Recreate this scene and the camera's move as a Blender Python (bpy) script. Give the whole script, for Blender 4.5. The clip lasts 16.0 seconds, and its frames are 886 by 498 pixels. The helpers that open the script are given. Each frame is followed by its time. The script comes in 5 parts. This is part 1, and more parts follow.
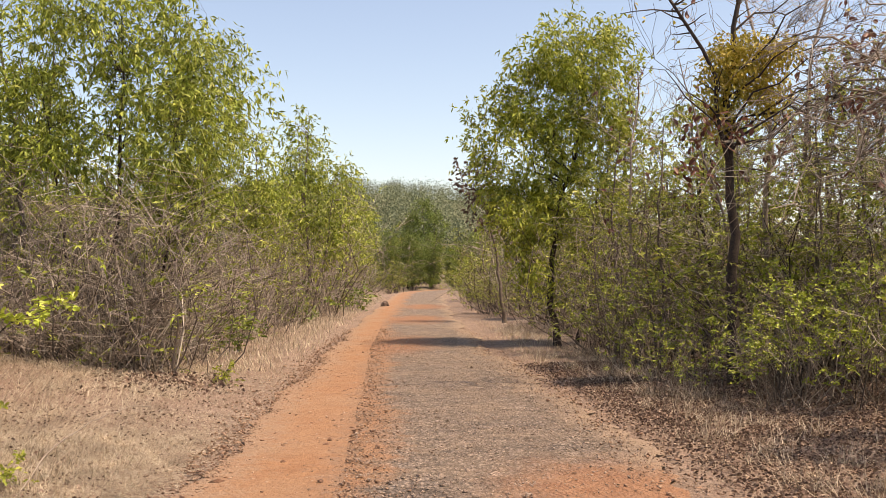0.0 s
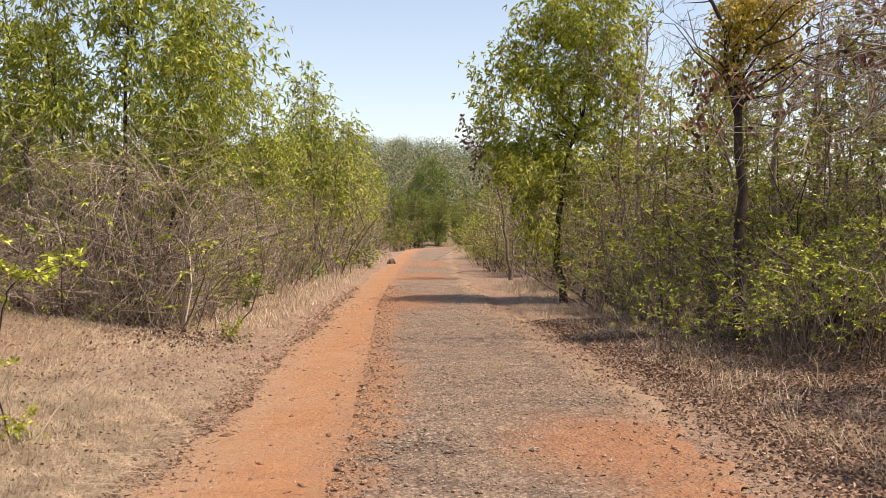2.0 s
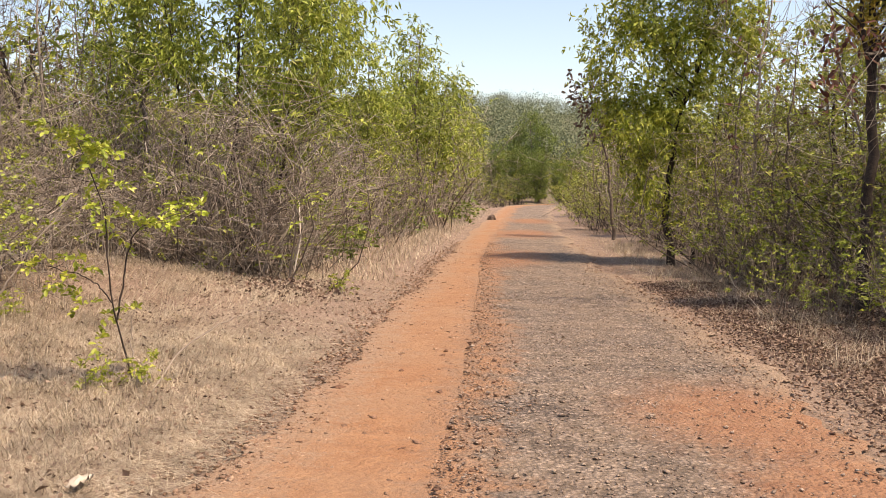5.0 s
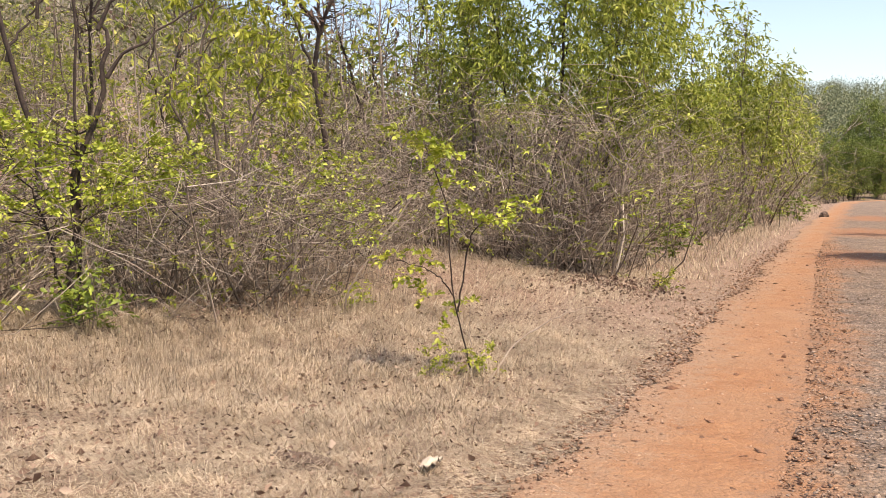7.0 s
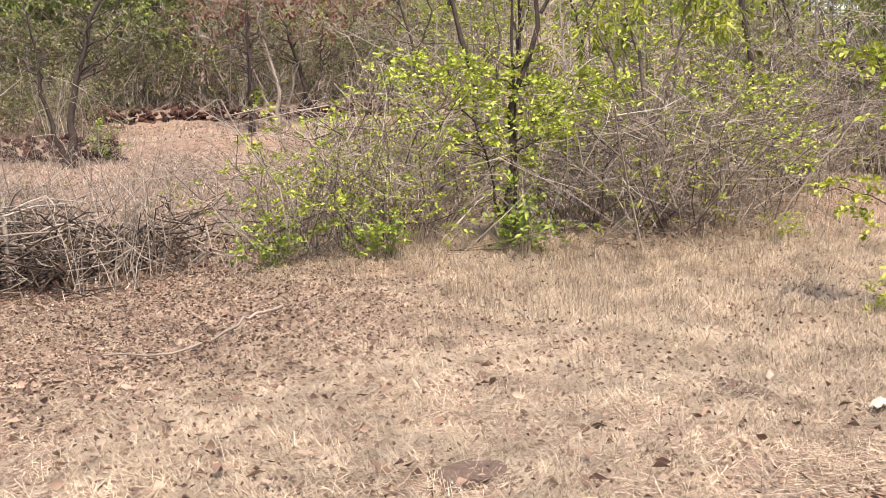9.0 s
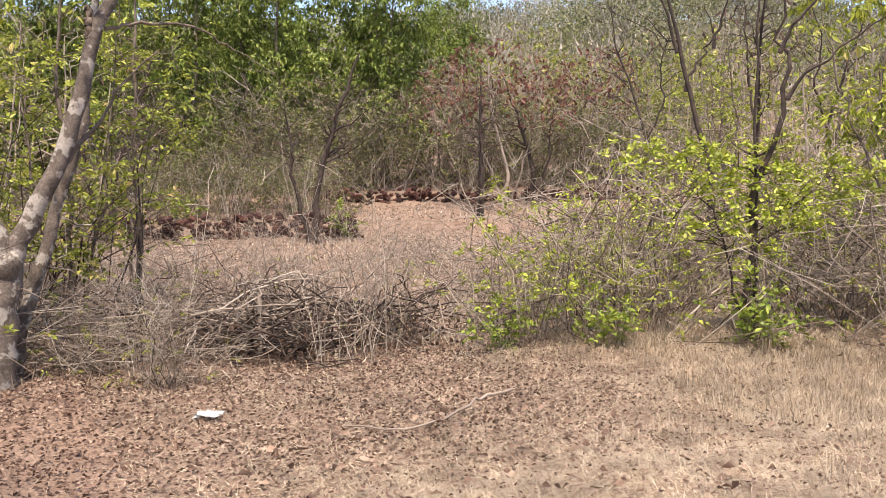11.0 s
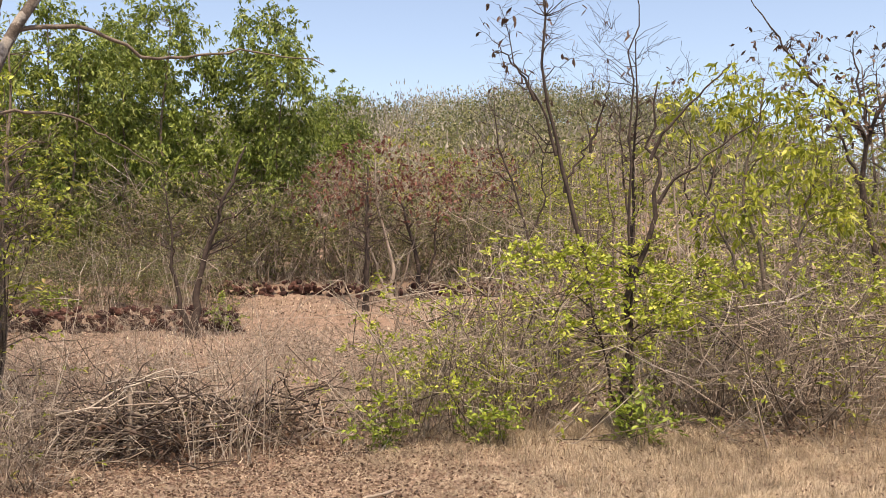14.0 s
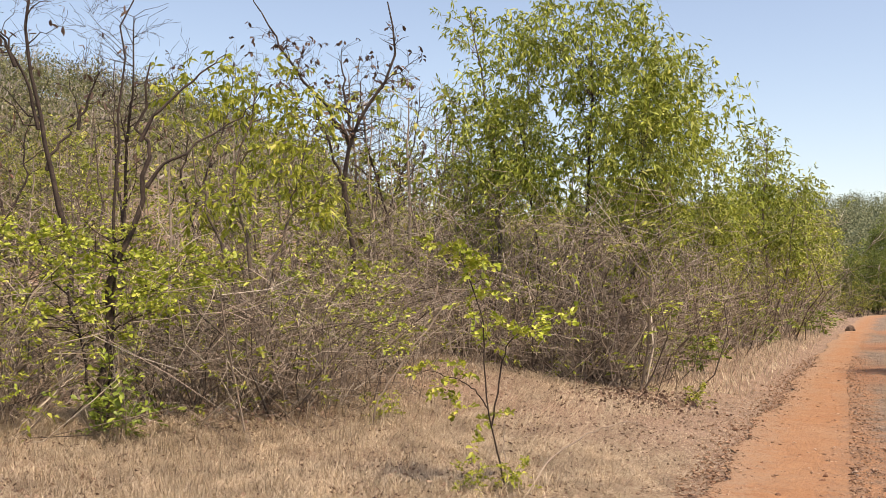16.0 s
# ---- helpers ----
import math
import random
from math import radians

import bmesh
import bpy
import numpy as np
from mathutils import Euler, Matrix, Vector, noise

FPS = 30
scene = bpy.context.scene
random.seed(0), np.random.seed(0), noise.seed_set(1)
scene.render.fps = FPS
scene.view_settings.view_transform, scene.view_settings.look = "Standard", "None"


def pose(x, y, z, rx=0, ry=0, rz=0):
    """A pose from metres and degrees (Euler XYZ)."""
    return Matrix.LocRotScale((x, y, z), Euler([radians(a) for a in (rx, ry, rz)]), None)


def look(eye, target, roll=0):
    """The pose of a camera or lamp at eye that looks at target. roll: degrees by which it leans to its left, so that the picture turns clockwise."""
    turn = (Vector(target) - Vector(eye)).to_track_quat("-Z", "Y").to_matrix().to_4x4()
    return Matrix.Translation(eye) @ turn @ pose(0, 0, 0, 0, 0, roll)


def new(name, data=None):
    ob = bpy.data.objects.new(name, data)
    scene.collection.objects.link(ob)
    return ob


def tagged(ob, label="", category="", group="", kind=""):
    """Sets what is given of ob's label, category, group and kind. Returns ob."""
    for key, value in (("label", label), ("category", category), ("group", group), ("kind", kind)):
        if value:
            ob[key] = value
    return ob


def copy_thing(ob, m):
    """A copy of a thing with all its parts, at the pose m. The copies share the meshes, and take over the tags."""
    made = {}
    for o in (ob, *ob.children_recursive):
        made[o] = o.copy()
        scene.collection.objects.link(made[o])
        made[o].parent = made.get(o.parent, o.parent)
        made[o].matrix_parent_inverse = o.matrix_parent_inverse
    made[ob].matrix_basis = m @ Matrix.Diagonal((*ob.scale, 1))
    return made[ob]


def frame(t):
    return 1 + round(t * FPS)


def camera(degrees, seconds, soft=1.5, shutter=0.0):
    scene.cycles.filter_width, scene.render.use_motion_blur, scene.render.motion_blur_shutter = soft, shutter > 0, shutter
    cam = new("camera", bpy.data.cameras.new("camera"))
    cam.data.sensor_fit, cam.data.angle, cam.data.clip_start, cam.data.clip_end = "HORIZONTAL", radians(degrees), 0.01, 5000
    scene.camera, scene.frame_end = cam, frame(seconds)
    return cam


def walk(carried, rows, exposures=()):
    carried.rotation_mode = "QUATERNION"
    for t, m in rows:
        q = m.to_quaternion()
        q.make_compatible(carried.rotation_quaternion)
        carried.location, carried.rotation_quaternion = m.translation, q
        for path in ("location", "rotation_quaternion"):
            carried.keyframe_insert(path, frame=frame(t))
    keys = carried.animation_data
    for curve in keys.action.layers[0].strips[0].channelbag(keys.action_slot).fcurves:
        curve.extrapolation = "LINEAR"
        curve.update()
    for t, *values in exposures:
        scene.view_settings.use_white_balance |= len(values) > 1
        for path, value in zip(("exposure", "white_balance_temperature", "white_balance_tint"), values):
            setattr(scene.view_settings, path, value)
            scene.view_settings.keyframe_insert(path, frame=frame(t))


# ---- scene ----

cam = camera(50.77, 16.0, 0.5)
PATH = [
    (0.0, pose(0.000, 0.000, 1.550, 91.50, -0.00, 0.00)),
    (0.5, pose(-0.004, 0.001, 1.548, 90.75, 0.03, 0.03)),
    (1.0, pose(-0.002, 0.009, 1.543, 90.22, 0.07, 0.13)),
    (1.5, pose(-0.005, 0.010, 1.539, 89.43, 0.01, 0.28)),
    (2.0, pose(-0.005, 0.005, 1.537, 88.91, 0.04, 0.39)),
    (2.5, pose(-0.021, -0.005, 1.533, 88.22, 0.08, 0.62)),
    (3.0, pose(-0.027, -0.008, 1.531, 87.60, 0.12, 0.83)),
    (3.2, pose(-0.025, -0.002, 1.526, 87.28, 0.17, 0.99)),
    (5.3, pose(-0.175, 0.146, 1.543, 86.08, -1.40, 8.63)),
    (5.5, pose(-0.187, 0.143, 1.544, 86.18, -1.29, 10.46)),
    (6.0, pose(-0.232, 0.150, 1.545, 86.21, -0.91, 15.42)),
    (6.5, pose(-0.264, 0.132, 1.537, 85.93, -0.57, 20.35)),
    (7.0, pose(-0.292, 0.106, 1.538, 85.64, -0.58, 25.42)),
    (7.5, pose(-0.319, 0.089, 1.537, 85.66, -0.42, 31.95)),
    (8.0, pose(-0.340, 0.061, 1.539, 82.87, 1.74, 39.97)),
    (8.5, pose(-0.355, 0.010, 1.523, 81.55, 0.95, 46.26)),
    (9.0, pose(-0.365, -0.029, 1.520, 81.54, 1.34, 50.12)),
    (9.5, pose(-0.378, -0.062, 1.531, 82.81, 1.24, 55.39)),
    (10.0, pose(-0.409, -0.102, 1.537, 83.26, 0.50, 59.34)),
    (12.3, pose(-0.416, -0.128, 1.573, 90.41, 0.37, 66.45)),
    (12.5, pose(-0.419, -0.124, 1.577, 90.49, 0.36, 66.44)),
    (13.0, pose(-0.422, -0.117, 1.575, 91.04, 0.06, 65.90)),
    (13.5, pose(-0.412, -0.111, 1.573, 92.22, -0.30, 62.61)),
    (14.0, pose(-0.403, -0.090, 1.575, 92.51, -0.27, 56.74)),
    (14.5, pose(-0.394, -0.062, 1.571, 92.42, -0.52, 48.72)),
    (15.0, pose(-0.411, -0.014, 1.562, 92.39, -0.65, 40.46)),
    (15.5, pose(-0.411, 0.028, 1.553, 92.45, -1.00, 33.20)),
    (16.0, pose(-0.400, 0.057, 1.550, 92.31, -1.18, 26.60)),
]
walk(cam, PATH, [(0.0, 0.76, 8900, 18.5), (3.2, 0.78, 8800, 18.5), (5.5, 0.84, 8500, 18), (7.0, 0.91, 8200, 17.5), (7.5, 1.17, 7800, 17), (8.5, 1.22, 7500, 16.5), (10.0, 1.20, 7500, 16.5), (12.3, 0.91, 8000, 19), (14.0, 0.86, 8600, 18), (16.0, 0.72, 8700, 18)])

# ---------------------------------------------------------------- world and sun
SUN_ELEV, SUN_AZ = radians(65), math.atan2(-0.42, 1.0)
world = bpy.data.worlds.new("sky")
scene.world = world
world.use_nodes = True
wn = world.node_tree
wn.nodes.clear()
sky = wn.nodes.new("ShaderNodeTexSky")
sky.sky_type = "NISHITA"
sky.sun_disc = False
sky.sun_elevation = SUN_ELEV
sky.sun_rotation = math.pi / 2 - SUN_AZ
sky.air_density, sky.dust_density, sky.ozone_density = 1.0, 1.3, 4.0
bg = wn.nodes.new("ShaderNodeBackground")
bg.inputs["Strength"].default_value = 0.15
wout = wn.nodes.new("ShaderNodeOutputWorld")
wn.links.new(sky.outputs[0], bg.inputs[0])
wn.links.new(bg.outputs[0], wout.inputs[0])

sun_data = bpy.data.lights.new("sun", "SUN")
sun_data.energy, sun_data.angle, sun_data.color = 3.35, radians(0.53), (1.0, 0.95, 0.86)
sun = new("sun", sun_data)
sun_dir = Vector((math.cos(SUN_ELEV) * math.cos(SUN_AZ), math.cos(SUN_ELEV) * math.sin(SUN_AZ), math.sin(SUN_ELEV)))
sun.matrix_world = look(sun_dir * 50, (0, 0, 0))


# ---------------------------------------------------------------- materials
class Nodes:
    """A small writer of node materials."""

    def __init__(self, name):
        self.m = bpy.data.materials.new(name)
        self.m.use_nodes = True
        self.t = self.m.node_tree
        self.t.nodes.clear()
        self.out = self.add("ShaderNodeOutputMaterial")

    def add(self, kind, **props):
        n = self.t.nodes.new(kind)
        for k, v in props.items():
            if k == "operation":
                n.operation = v
            elif k == "blend_type":
                n.blend_type = v
            elif k == "feature":
                n.feature = v
            elif k == "data_type":
                n.data_type = v
        return n

    def link(self, a, b):
        self.t.links.new(a, b)

    def put(self, socket, value):
        if isinstance(value, (int, float, tuple)):
            socket.default_value = value
        else:
            self.link(value, socket)

    def pos(self):
        return self.add("ShaderNodeNewGeometry").outputs["Position"]

    def noise(self, scale, detail=4.0, rough=0.6, vec=None, distort=0.0):
        n = self.add("ShaderNodeTexNoise")
        self.link(vec if vec is not None else self.pos(), n.inputs["Vector"])
        n.inputs["Scale"].default_value, n.inputs["Detail"].default_value = scale, detail
        n.inputs["Roughness"].default_value, n.inputs["Distortion"].default_value = rough, distort
        return n.outputs["Fac"]

    def voronoi(self, scale, feature="F1", vec=None, out="Distance"):
        n = self.add("ShaderNodeTexVoronoi", feature=feature)
        self.link(vec if vec is not None else self.pos(), n.inputs["Vector"])
        n.inputs["Scale"].default_value = scale
        return n.outputs[out]

    def ramp(self, fac, *stops):
        n = self.add("ShaderNodeValToRGB")
        e = n.color_ramp.elements
        while len(e) < len(stops):
            e.new(0.5)
        for el, (p, c) in zip(e, stops):
            el.position = p
            el.color = (*c, 1) if isinstance(c, tuple) else (c, c, c, 1)
        self.link(fac, n.inputs["Fac"])
        return n.outputs["Color"]

    def mix(self, fac, a, b, blend="MIX"):
        n = self.add("ShaderNodeMix", data_type="RGBA", blend_type=blend)
        self.put(n.inputs[0], fac)
        self.put(n.inputs[6], a if not isinstance(a, tuple) else (*a, 1))
        self.put(n.inputs[7], b if not isinstance(b, tuple) else (*b, 1))
        return n.outputs[2]

    def math(self, op, a, b=0.0, c=0.0):
        n = self.add("ShaderNodeMath", operation=op)
        self.put(n.inputs[0], a)
        self.put(n.inputs[1], b)
        self.put(n.inputs[2], c)
        return n.outputs[0]

    def bump(self, height, strength=0.5, dist=0.02):
        n = self.add("ShaderNodeBump")
        self.link(height, n.inputs["Height"])
        n.inputs["Strength"].default_value, n.inputs["Distance"].default_value = strength, dist
        return n.outputs["Normal"]

    def spot(self, x, y, rx, ry, warp=0.6, scale=1.6, soft=0.35):
        """A stain of that size at a place, with a ragged border: 1 inside, 0 outside."""
        sep = self.add("ShaderNodeSeparateXYZ")
        self.link(self.pos(), sep.inputs[0])
        u = self.math("DIVIDE", self.math("SUBTRACT", sep.outputs[0], x), rx)
        v = self.math("DIVIDE", self.math("SUBTRACT", sep.outputs[1], y), ry)
        d = self.math("SQRT", self.math("ADD", self.math("MULTIPLY", u, u), self.math("MULTIPLY", v, v)))
        d = self.math("ADD", d, self.math("MULTIPLY", self.math("SUBTRACT", self.noise(scale, 6, 0.8), 0.5), warp * 2.6))
        n = self.add("ShaderNodeMapRange")
        n.interpolation_type = "SMOOTHSTEP"
        self.link(d, n.inputs[0])
        n.inputs[1].default_value, n.inputs[2].default_value = 1 - soft, 1 + soft
        n.inputs[3].default_value, n.inputs[4].default_value = 1, 0
        return n.outputs[0]

    def island(self):
        return self.add("ShaderNodeNewGeometry").outputs["Random Per Island"]

    def finish(self, color, rough=0.9, normal=None, translucent=0.0, spec=0.3):
        p = self.add("ShaderNodeBsdfPrincipled")
        self.put(p.inputs["Base Color"], color if not isinstance(color, tuple) else (*color, 1))
        self.put(p.inputs["Roughness"], rough)
        p.inputs["Specular IOR Level"].default_value = spec
        if normal is not None:
            self.link(normal, p.inputs["Normal"])
        shader = p.outputs[0]
        if translucent:
            t = self.add("ShaderNodeBsdfTranslucent")
            self.put(t.inputs["Color"], color if not isinstance(color, tuple) else (*color, 1))
            mx = self.add("ShaderNodeMixShader")
            mx.inputs[0].default_value = translucent
            self.link(shader, mx.inputs[1])
            self.link(t.outputs[0], mx.inputs[2])
            shader = mx.outputs[0]
        self.link(shader, self.out.inputs[0])
        return self.m


def leaf_material(name, *stops, translucent=0.22, rough=0.45, patch=0.6, tones=(0.72, 1.18)):
    n = Nodes(name)
    base = n.ramp(n.island(), *stops)
    tone = n.ramp(n.noise(patch, 2 if patch < 3 else 5), (0.32, tones[0]), (0.68, tones[1]))
    return n.finish(n.mix(1.0, base, tone, "MULTIPLY"), rough, None, translucent, 0.35)


def bark_material(name, dark, light, lichen=None, scale=9.0):
    n = Nodes(name)
    c = n.ramp(n.noise(scale, 6, 0.7), (0.3, dark), (0.7, light))
    if lichen:
        c = n.mix(n.ramp(n.noise(7.0, 4, 0.6), (0.52, 0.0), (0.58, 0.9)), c, lichen)
    fine = n.noise(scale * 8, 4, 0.7)
    c = n.mix(1.0, c, n.ramp(fine, (0.3, 0.65), (0.7, 1.15)), "MULTIPLY")
    return n.finish(c, 0.9, n.bump(fine, 0.6, 0.01))


def soil_material():
    n = Nodes("dry soil")
    big, mid, fine = n.noise(0.35, 4), n.noise(2.2, 6, 0.7), n.noise(28, 4, 0.7)
    c = n.ramp(mid, (0.3, (0.20, 0.135, 0.10)), (0.55, (0.325, 0.228, 0.172)), (0.75, (0.42, 0.315, 0.24)))
    c = n.mix(n.ramp(big, (0.45, 0.0), (0.7, 0.55)), c, (0.30, 0.19, 0.135))
    length = n.add("ShaderNodeVectorMath", operation="LENGTH")
    n.link(n.pos(), length.inputs[0])
    away = n.math("DIVIDE", length.outputs["Value"], 200.0)
    c = n.mix(n.ramp(away, (0.35, 0.0), (0.6, 0.9)), c, n.ramp(n.noise(0.09, 5, 0.7), (0.3, (0.075, 0.085, 0.045)), (0.7, (0.16, 0.155, 0.085))))
    c = n.mix(1.0, c, n.ramp(fine, (0.25, 0.45), (0.7, 1.25)), "MULTIPLY")
    c = n.mix(1.0, c, n.ramp(n.noise(75, 3, 0.8, None, 2.5), (0.32, 0.5), (0.62, 1.25)), "MULTIPLY")
    h = n.math("ADD", n.math("MULTIPLY", mid, 1.2), fine)
    return n.finish(c, 0.95, n.bump(h, 0.8, 0.04))


def asphalt_material():
    n = Nodes("worn asphalt")
    big, mid, fine = n.noise(0.45, 4), n.noise(3.0, 5, 0.65), n.noise(60, 3, 0.7)
    stones = n.voronoi(30)
    cell = n.voronoi(30, "F1", None, "Color")
    c = n.ramp(mid, (0.3, (0.195, 0.148, 0.121)), (0.55, (0.29, 0.224, 0.182)), (0.75, (0.40, 0.31, 0.246)))
    c = n.mix(n.ramp(big, (0.45, 0.0), (0.62, 0.6)), c, (0.33, 0.25, 0.195))
    c = n.mix(1.0, c, n.ramp(stones, (0.05, 1.22), (0.6, 0.55)), "MULTIPLY")
    c = n.mix(1.0, c, n.ramp(cell, (0.15, 0.62), (0.85, 1.42)), "MULTIPLY")
    c = n.mix(1.0, c, n.ramp(fine, (0.3, 0.75), (0.7, 1.2)), "MULTIPLY")
    c = n.mix(1.0, c, n.ramp(n.noise(9, 5, 0.75), (0.33, 0.62), (0.66, 1.3)), "MULTIPLY")
    dust = n.ramp(n.noise(1.3, 6, 0.75), (0.4, 0.0), (0.65, 0.45))
    c = n.mix(dust, c, (0.35, 0.25, 0.175))
    att = n.add("ShaderNodeAttribute")
    att.attribute_name = "across"
    edge = n.math("ADD", att.outputs["Fac"], n.math("MULTIPLY", n.math("SUBTRACT", n.noise(4, 6, 0.8), 0.5), 0.5))
    c = n.mix(n.ramp(edge, (0.04, 0.95), (0.2, 0.0)), c, (0.37, 0.20, 0.115))
    c = n.mix(n.ramp(edge, (0.80, 0.0), (0.97, 0.85)), c, (0.36, 0.255, 0.18))
    red = n.ramp(n.noise(6, 5, 0.7), (0.3, (0.29, 0.125, 0.065)), (0.7, (0.40, 0.21, 0.12)))
    for x, y, rx, ry in ((1.25, 6.6, 0.75, 0.95), (1.5, 5.0, 0.55, 0.8), (-0.95, 20.3, 0.75, 2.3), (-0.9, 31.0, 0.9, 2.6), (-0.9, 43.0, 0.9, 3.0)):
        c = n.mix(n.math("MULTIPLY", n.spot(x, y, rx, ry, 0.6, 1.6, 0.6), 0.82), c, red)
    h = n.math("ADD", n.math("MULTIPLY", stones, -1.0), n.math("ADD", fine, mid))
    return n.finish(c, 0.92, n.bump(h, 0.9, 0.03))


def dirt_material():
    n = Nodes("red laterite dirt")
    big, mid, fine = n.noise(0.6, 4), n.noise(4.0, 6, 0.7), n.noise(70, 3, 0.7)
    c = n.ramp(mid, (0.3, (0.305, 0.145, 0.076)), (0.7, (0.42, 0.225, 0.122)))
    c = n.mix(n.ramp(big, (0.42, 0.0), (0.7, 0.6)), c, (0.37, 0.24, 0.155))
    c = n.mix(n.ramp(n.noise(11, 6, 0.8, None, 0.8), (0.52, 0.0), (0.68, 0.55)), c, (0.25, 0.145, 0.095))
    att = n.add("ShaderNodeAttribute")
    att.attribute_name = "across"
    edge = n.math("ADD", att.outputs["Fac"], n.math("MULTIPLY", n.math("SUBTRACT", n.noise(6, 6, 0.8), 0.5), 1.3))
    c = n.mix(n.ramp(edge, (0.0, 0.9), (0.38, 0.0)), c, (0.35, 0.235, 0.16))
    c = n.mix(n.ramp(edge, (0.58, 0.0), (0.92, 0.85)), c, (0.28, 0.18, 0.125))
    c = n.mix(1.0, c, n.ramp(fine, (0.3, 0.8), (0.7, 1.1)), "MULTIPLY")
    return n.finish(c, 0.95, n.bump(n.math("ADD", mid, n.math("ADD", fine, n.math("MULTIPLY", n.voronoi(22), -0.8))), 0.75, 0.03))


def stone_material(name, a, b):
    n = Nodes(name)
    c = n.ramp(n.island(), (0.0, a), (1.0, b))
    fine = n.noise(40, 5, 0.7)
    c = n.mix(1.0, c, n.ramp(fine, (0.3, 0.6), (0.7, 1.2)), "MULTIPLY")
    return n.finish(c, 0.95, n.bump(fine, 0.8, 0.02))


def laterite_material():
    n = Nodes("laterite stone")
    r = n.add("ShaderNodeObjectInfo").outputs["Random"]
    c = n.ramp(r, (0.0, (0.045, 0.022, 0.02)), (0.6, (0.09, 0.04, 0.033)), (1.0, (0.15, 0.072, 0.055)))
    fine = n.noise(18, 5, 0.75)
    c = n.mix(1.0, c, n.ramp(fine, (0.3, 0.45), (0.7, 1.25)), "MULTIPLY")
    return n.finish(c, 0.95, n.bump(fine, 1.0, 0.04))


def plain_material(name, color, rough=0.8):
    n = Nodes(name)
    c = n.mix(1.0, color, n.ramp(n.noise(12, 4), (0.3, 0.8), (0.7, 1.1)), "MULTIPLY")
    return n.finish(c, rough)


SOIL, ASPHALT, DIRT = soil_material(), asphalt_material(), dirt_material()
GRAVEL = stone_material("road gravel", (0.24, 0.165, 0.127), (0.50, 0.38, 0.30))
PEBBLE = stone_material("laterite pebbles", (0.20, 0.108, 0.072), (0.52, 0.34, 0.235))
LATERITE = laterite_material()
CLOD = stone_material("red earth clods", (0.19, 0.095, 0.06), (0.36, 0.205, 0.135))
GREYSTONE = stone_material("weathered brown stone", (0.10, 0.07, 0.055), (0.16, 0.11, 0.085))
PALE = leaf_material("pale dry stalks", (0.0, (0.20, 0.16, 0.12)), (0.5, (0.38, 0.32, 0.26)), (1.0, (0.58, 0.52, 0.44)), translucent=0.0, rough=0.85, patch=2.0)
BARK_GREY = bark_material("grey brown bark", (0.10, 0.075, 0.06), (0.24, 0.19, 0.15))
BARK_DARK = bark_material("dark bark", (0.028, 0.020, 0.018), (0.095, 0.070, 0.057))
BARK_PALE = bark_material("pale lichened bark", (0.06, 0.047, 0.04), (0.22, 0.18, 0.152), (0.40, 0.365, 0.325), 6.0)
# grey-brown twig tones, with the range widened to imitate sunlit and shaded stems
TWIG = leaf_material("dry twigs", (0.0, (0.06, 0.046, 0.038)), (0.3, (0.19, 0.147, 0.117)), (0.7, (0.36, 0.295, 0.24)), (0.9, (0.46, 0.395, 0.33)), (1.0, (0.56, 0.50, 0.43)), translucent=0.0, rough=0.9, patch=2.0)
ACACIA = leaf_material("acacia leaves", (0.0, (0.14, 0.175, 0.025)), (0.45, (0.29, 0.35, 0.048)), (0.85, (0.46, 0.51, 0.09)), (1.0, (0.56, 0.55, 0.14)), translucent=0.24)
FRESH_ACACIA = leaf_material("young acacia leaves", (0.0, (0.165, 0.20, 0.027)), (0.45, (0.34, 0.385, 0.05)), (0.85, (0.51, 0.53, 0.09)), (1.0, (0.60, 0.57, 0.14)), translucent=0.36)
FRESH = leaf_material("fresh lime leaves", (0.0, (0.19, 0.25, 0.028)), (0.5, (0.34, 0.405, 0.05)), (0.9, (0.50, 0.54, 0.10)), (1.0, (0.63, 0.60, 0.17)), translucent=0.2)
DEEP = leaf_material("deep green leaves", (0.0, (0.11, 0.16, 0.025)), (0.6, (0.21, 0.28, 0.042)), (1.0, (0.34, 0.40, 0.07)))
FEATHER = leaf_material("soft green leaves", (0.0, (0.085, 0.125, 0.024)), (0.5, (0.185, 0.25, 0.048)), (1.0, (0.31, 0.36, 0.09)), translucent=0.24)
OLIVE = leaf_material("dull olive leaves", (0.0, (0.13, 0.165, 0.027)), (0.5, (0.30, 0.345, 0.055)), (0.9, (0.47, 0.47, 0.105)), (1.0, (0.50, 0.35, 0.13)), translucent=0.36)
RUSSET = leaf_material("russet dry leaves", (0.0, (0.11, 0.042, 0.034)), (0.5, (0.20, 0.078, 0.058)), (1.0, (0.30, 0.15, 0.095)), translucent=0.25)
YELLOWED = leaf_material("yellowed leaves", (0.0, (0.30, 0.25, 0.035)), (0.5, (0.46, 0.365, 0.05)), (1.0, (0.56, 0.41, 0.09)))
WITHERED = leaf_material("withered brown leaves", (0.0, (0.07, 0.04, 0.03)), (1.0, (0.17, 0.105, 0.07)), translucent=0.15)
STRAW = leaf_material("dry straw grass", (0.0, (0.165, 0.122, 0.088)), (0.25, (0.355, 0.283, 0.207)), (0.8, (0.495, 0.41, 0.308)), (1.0, (0.59, 0.512, 0.40)), translucent=0.22, rough=0.7, patch=4.0, tones=(0.7, 1.5))
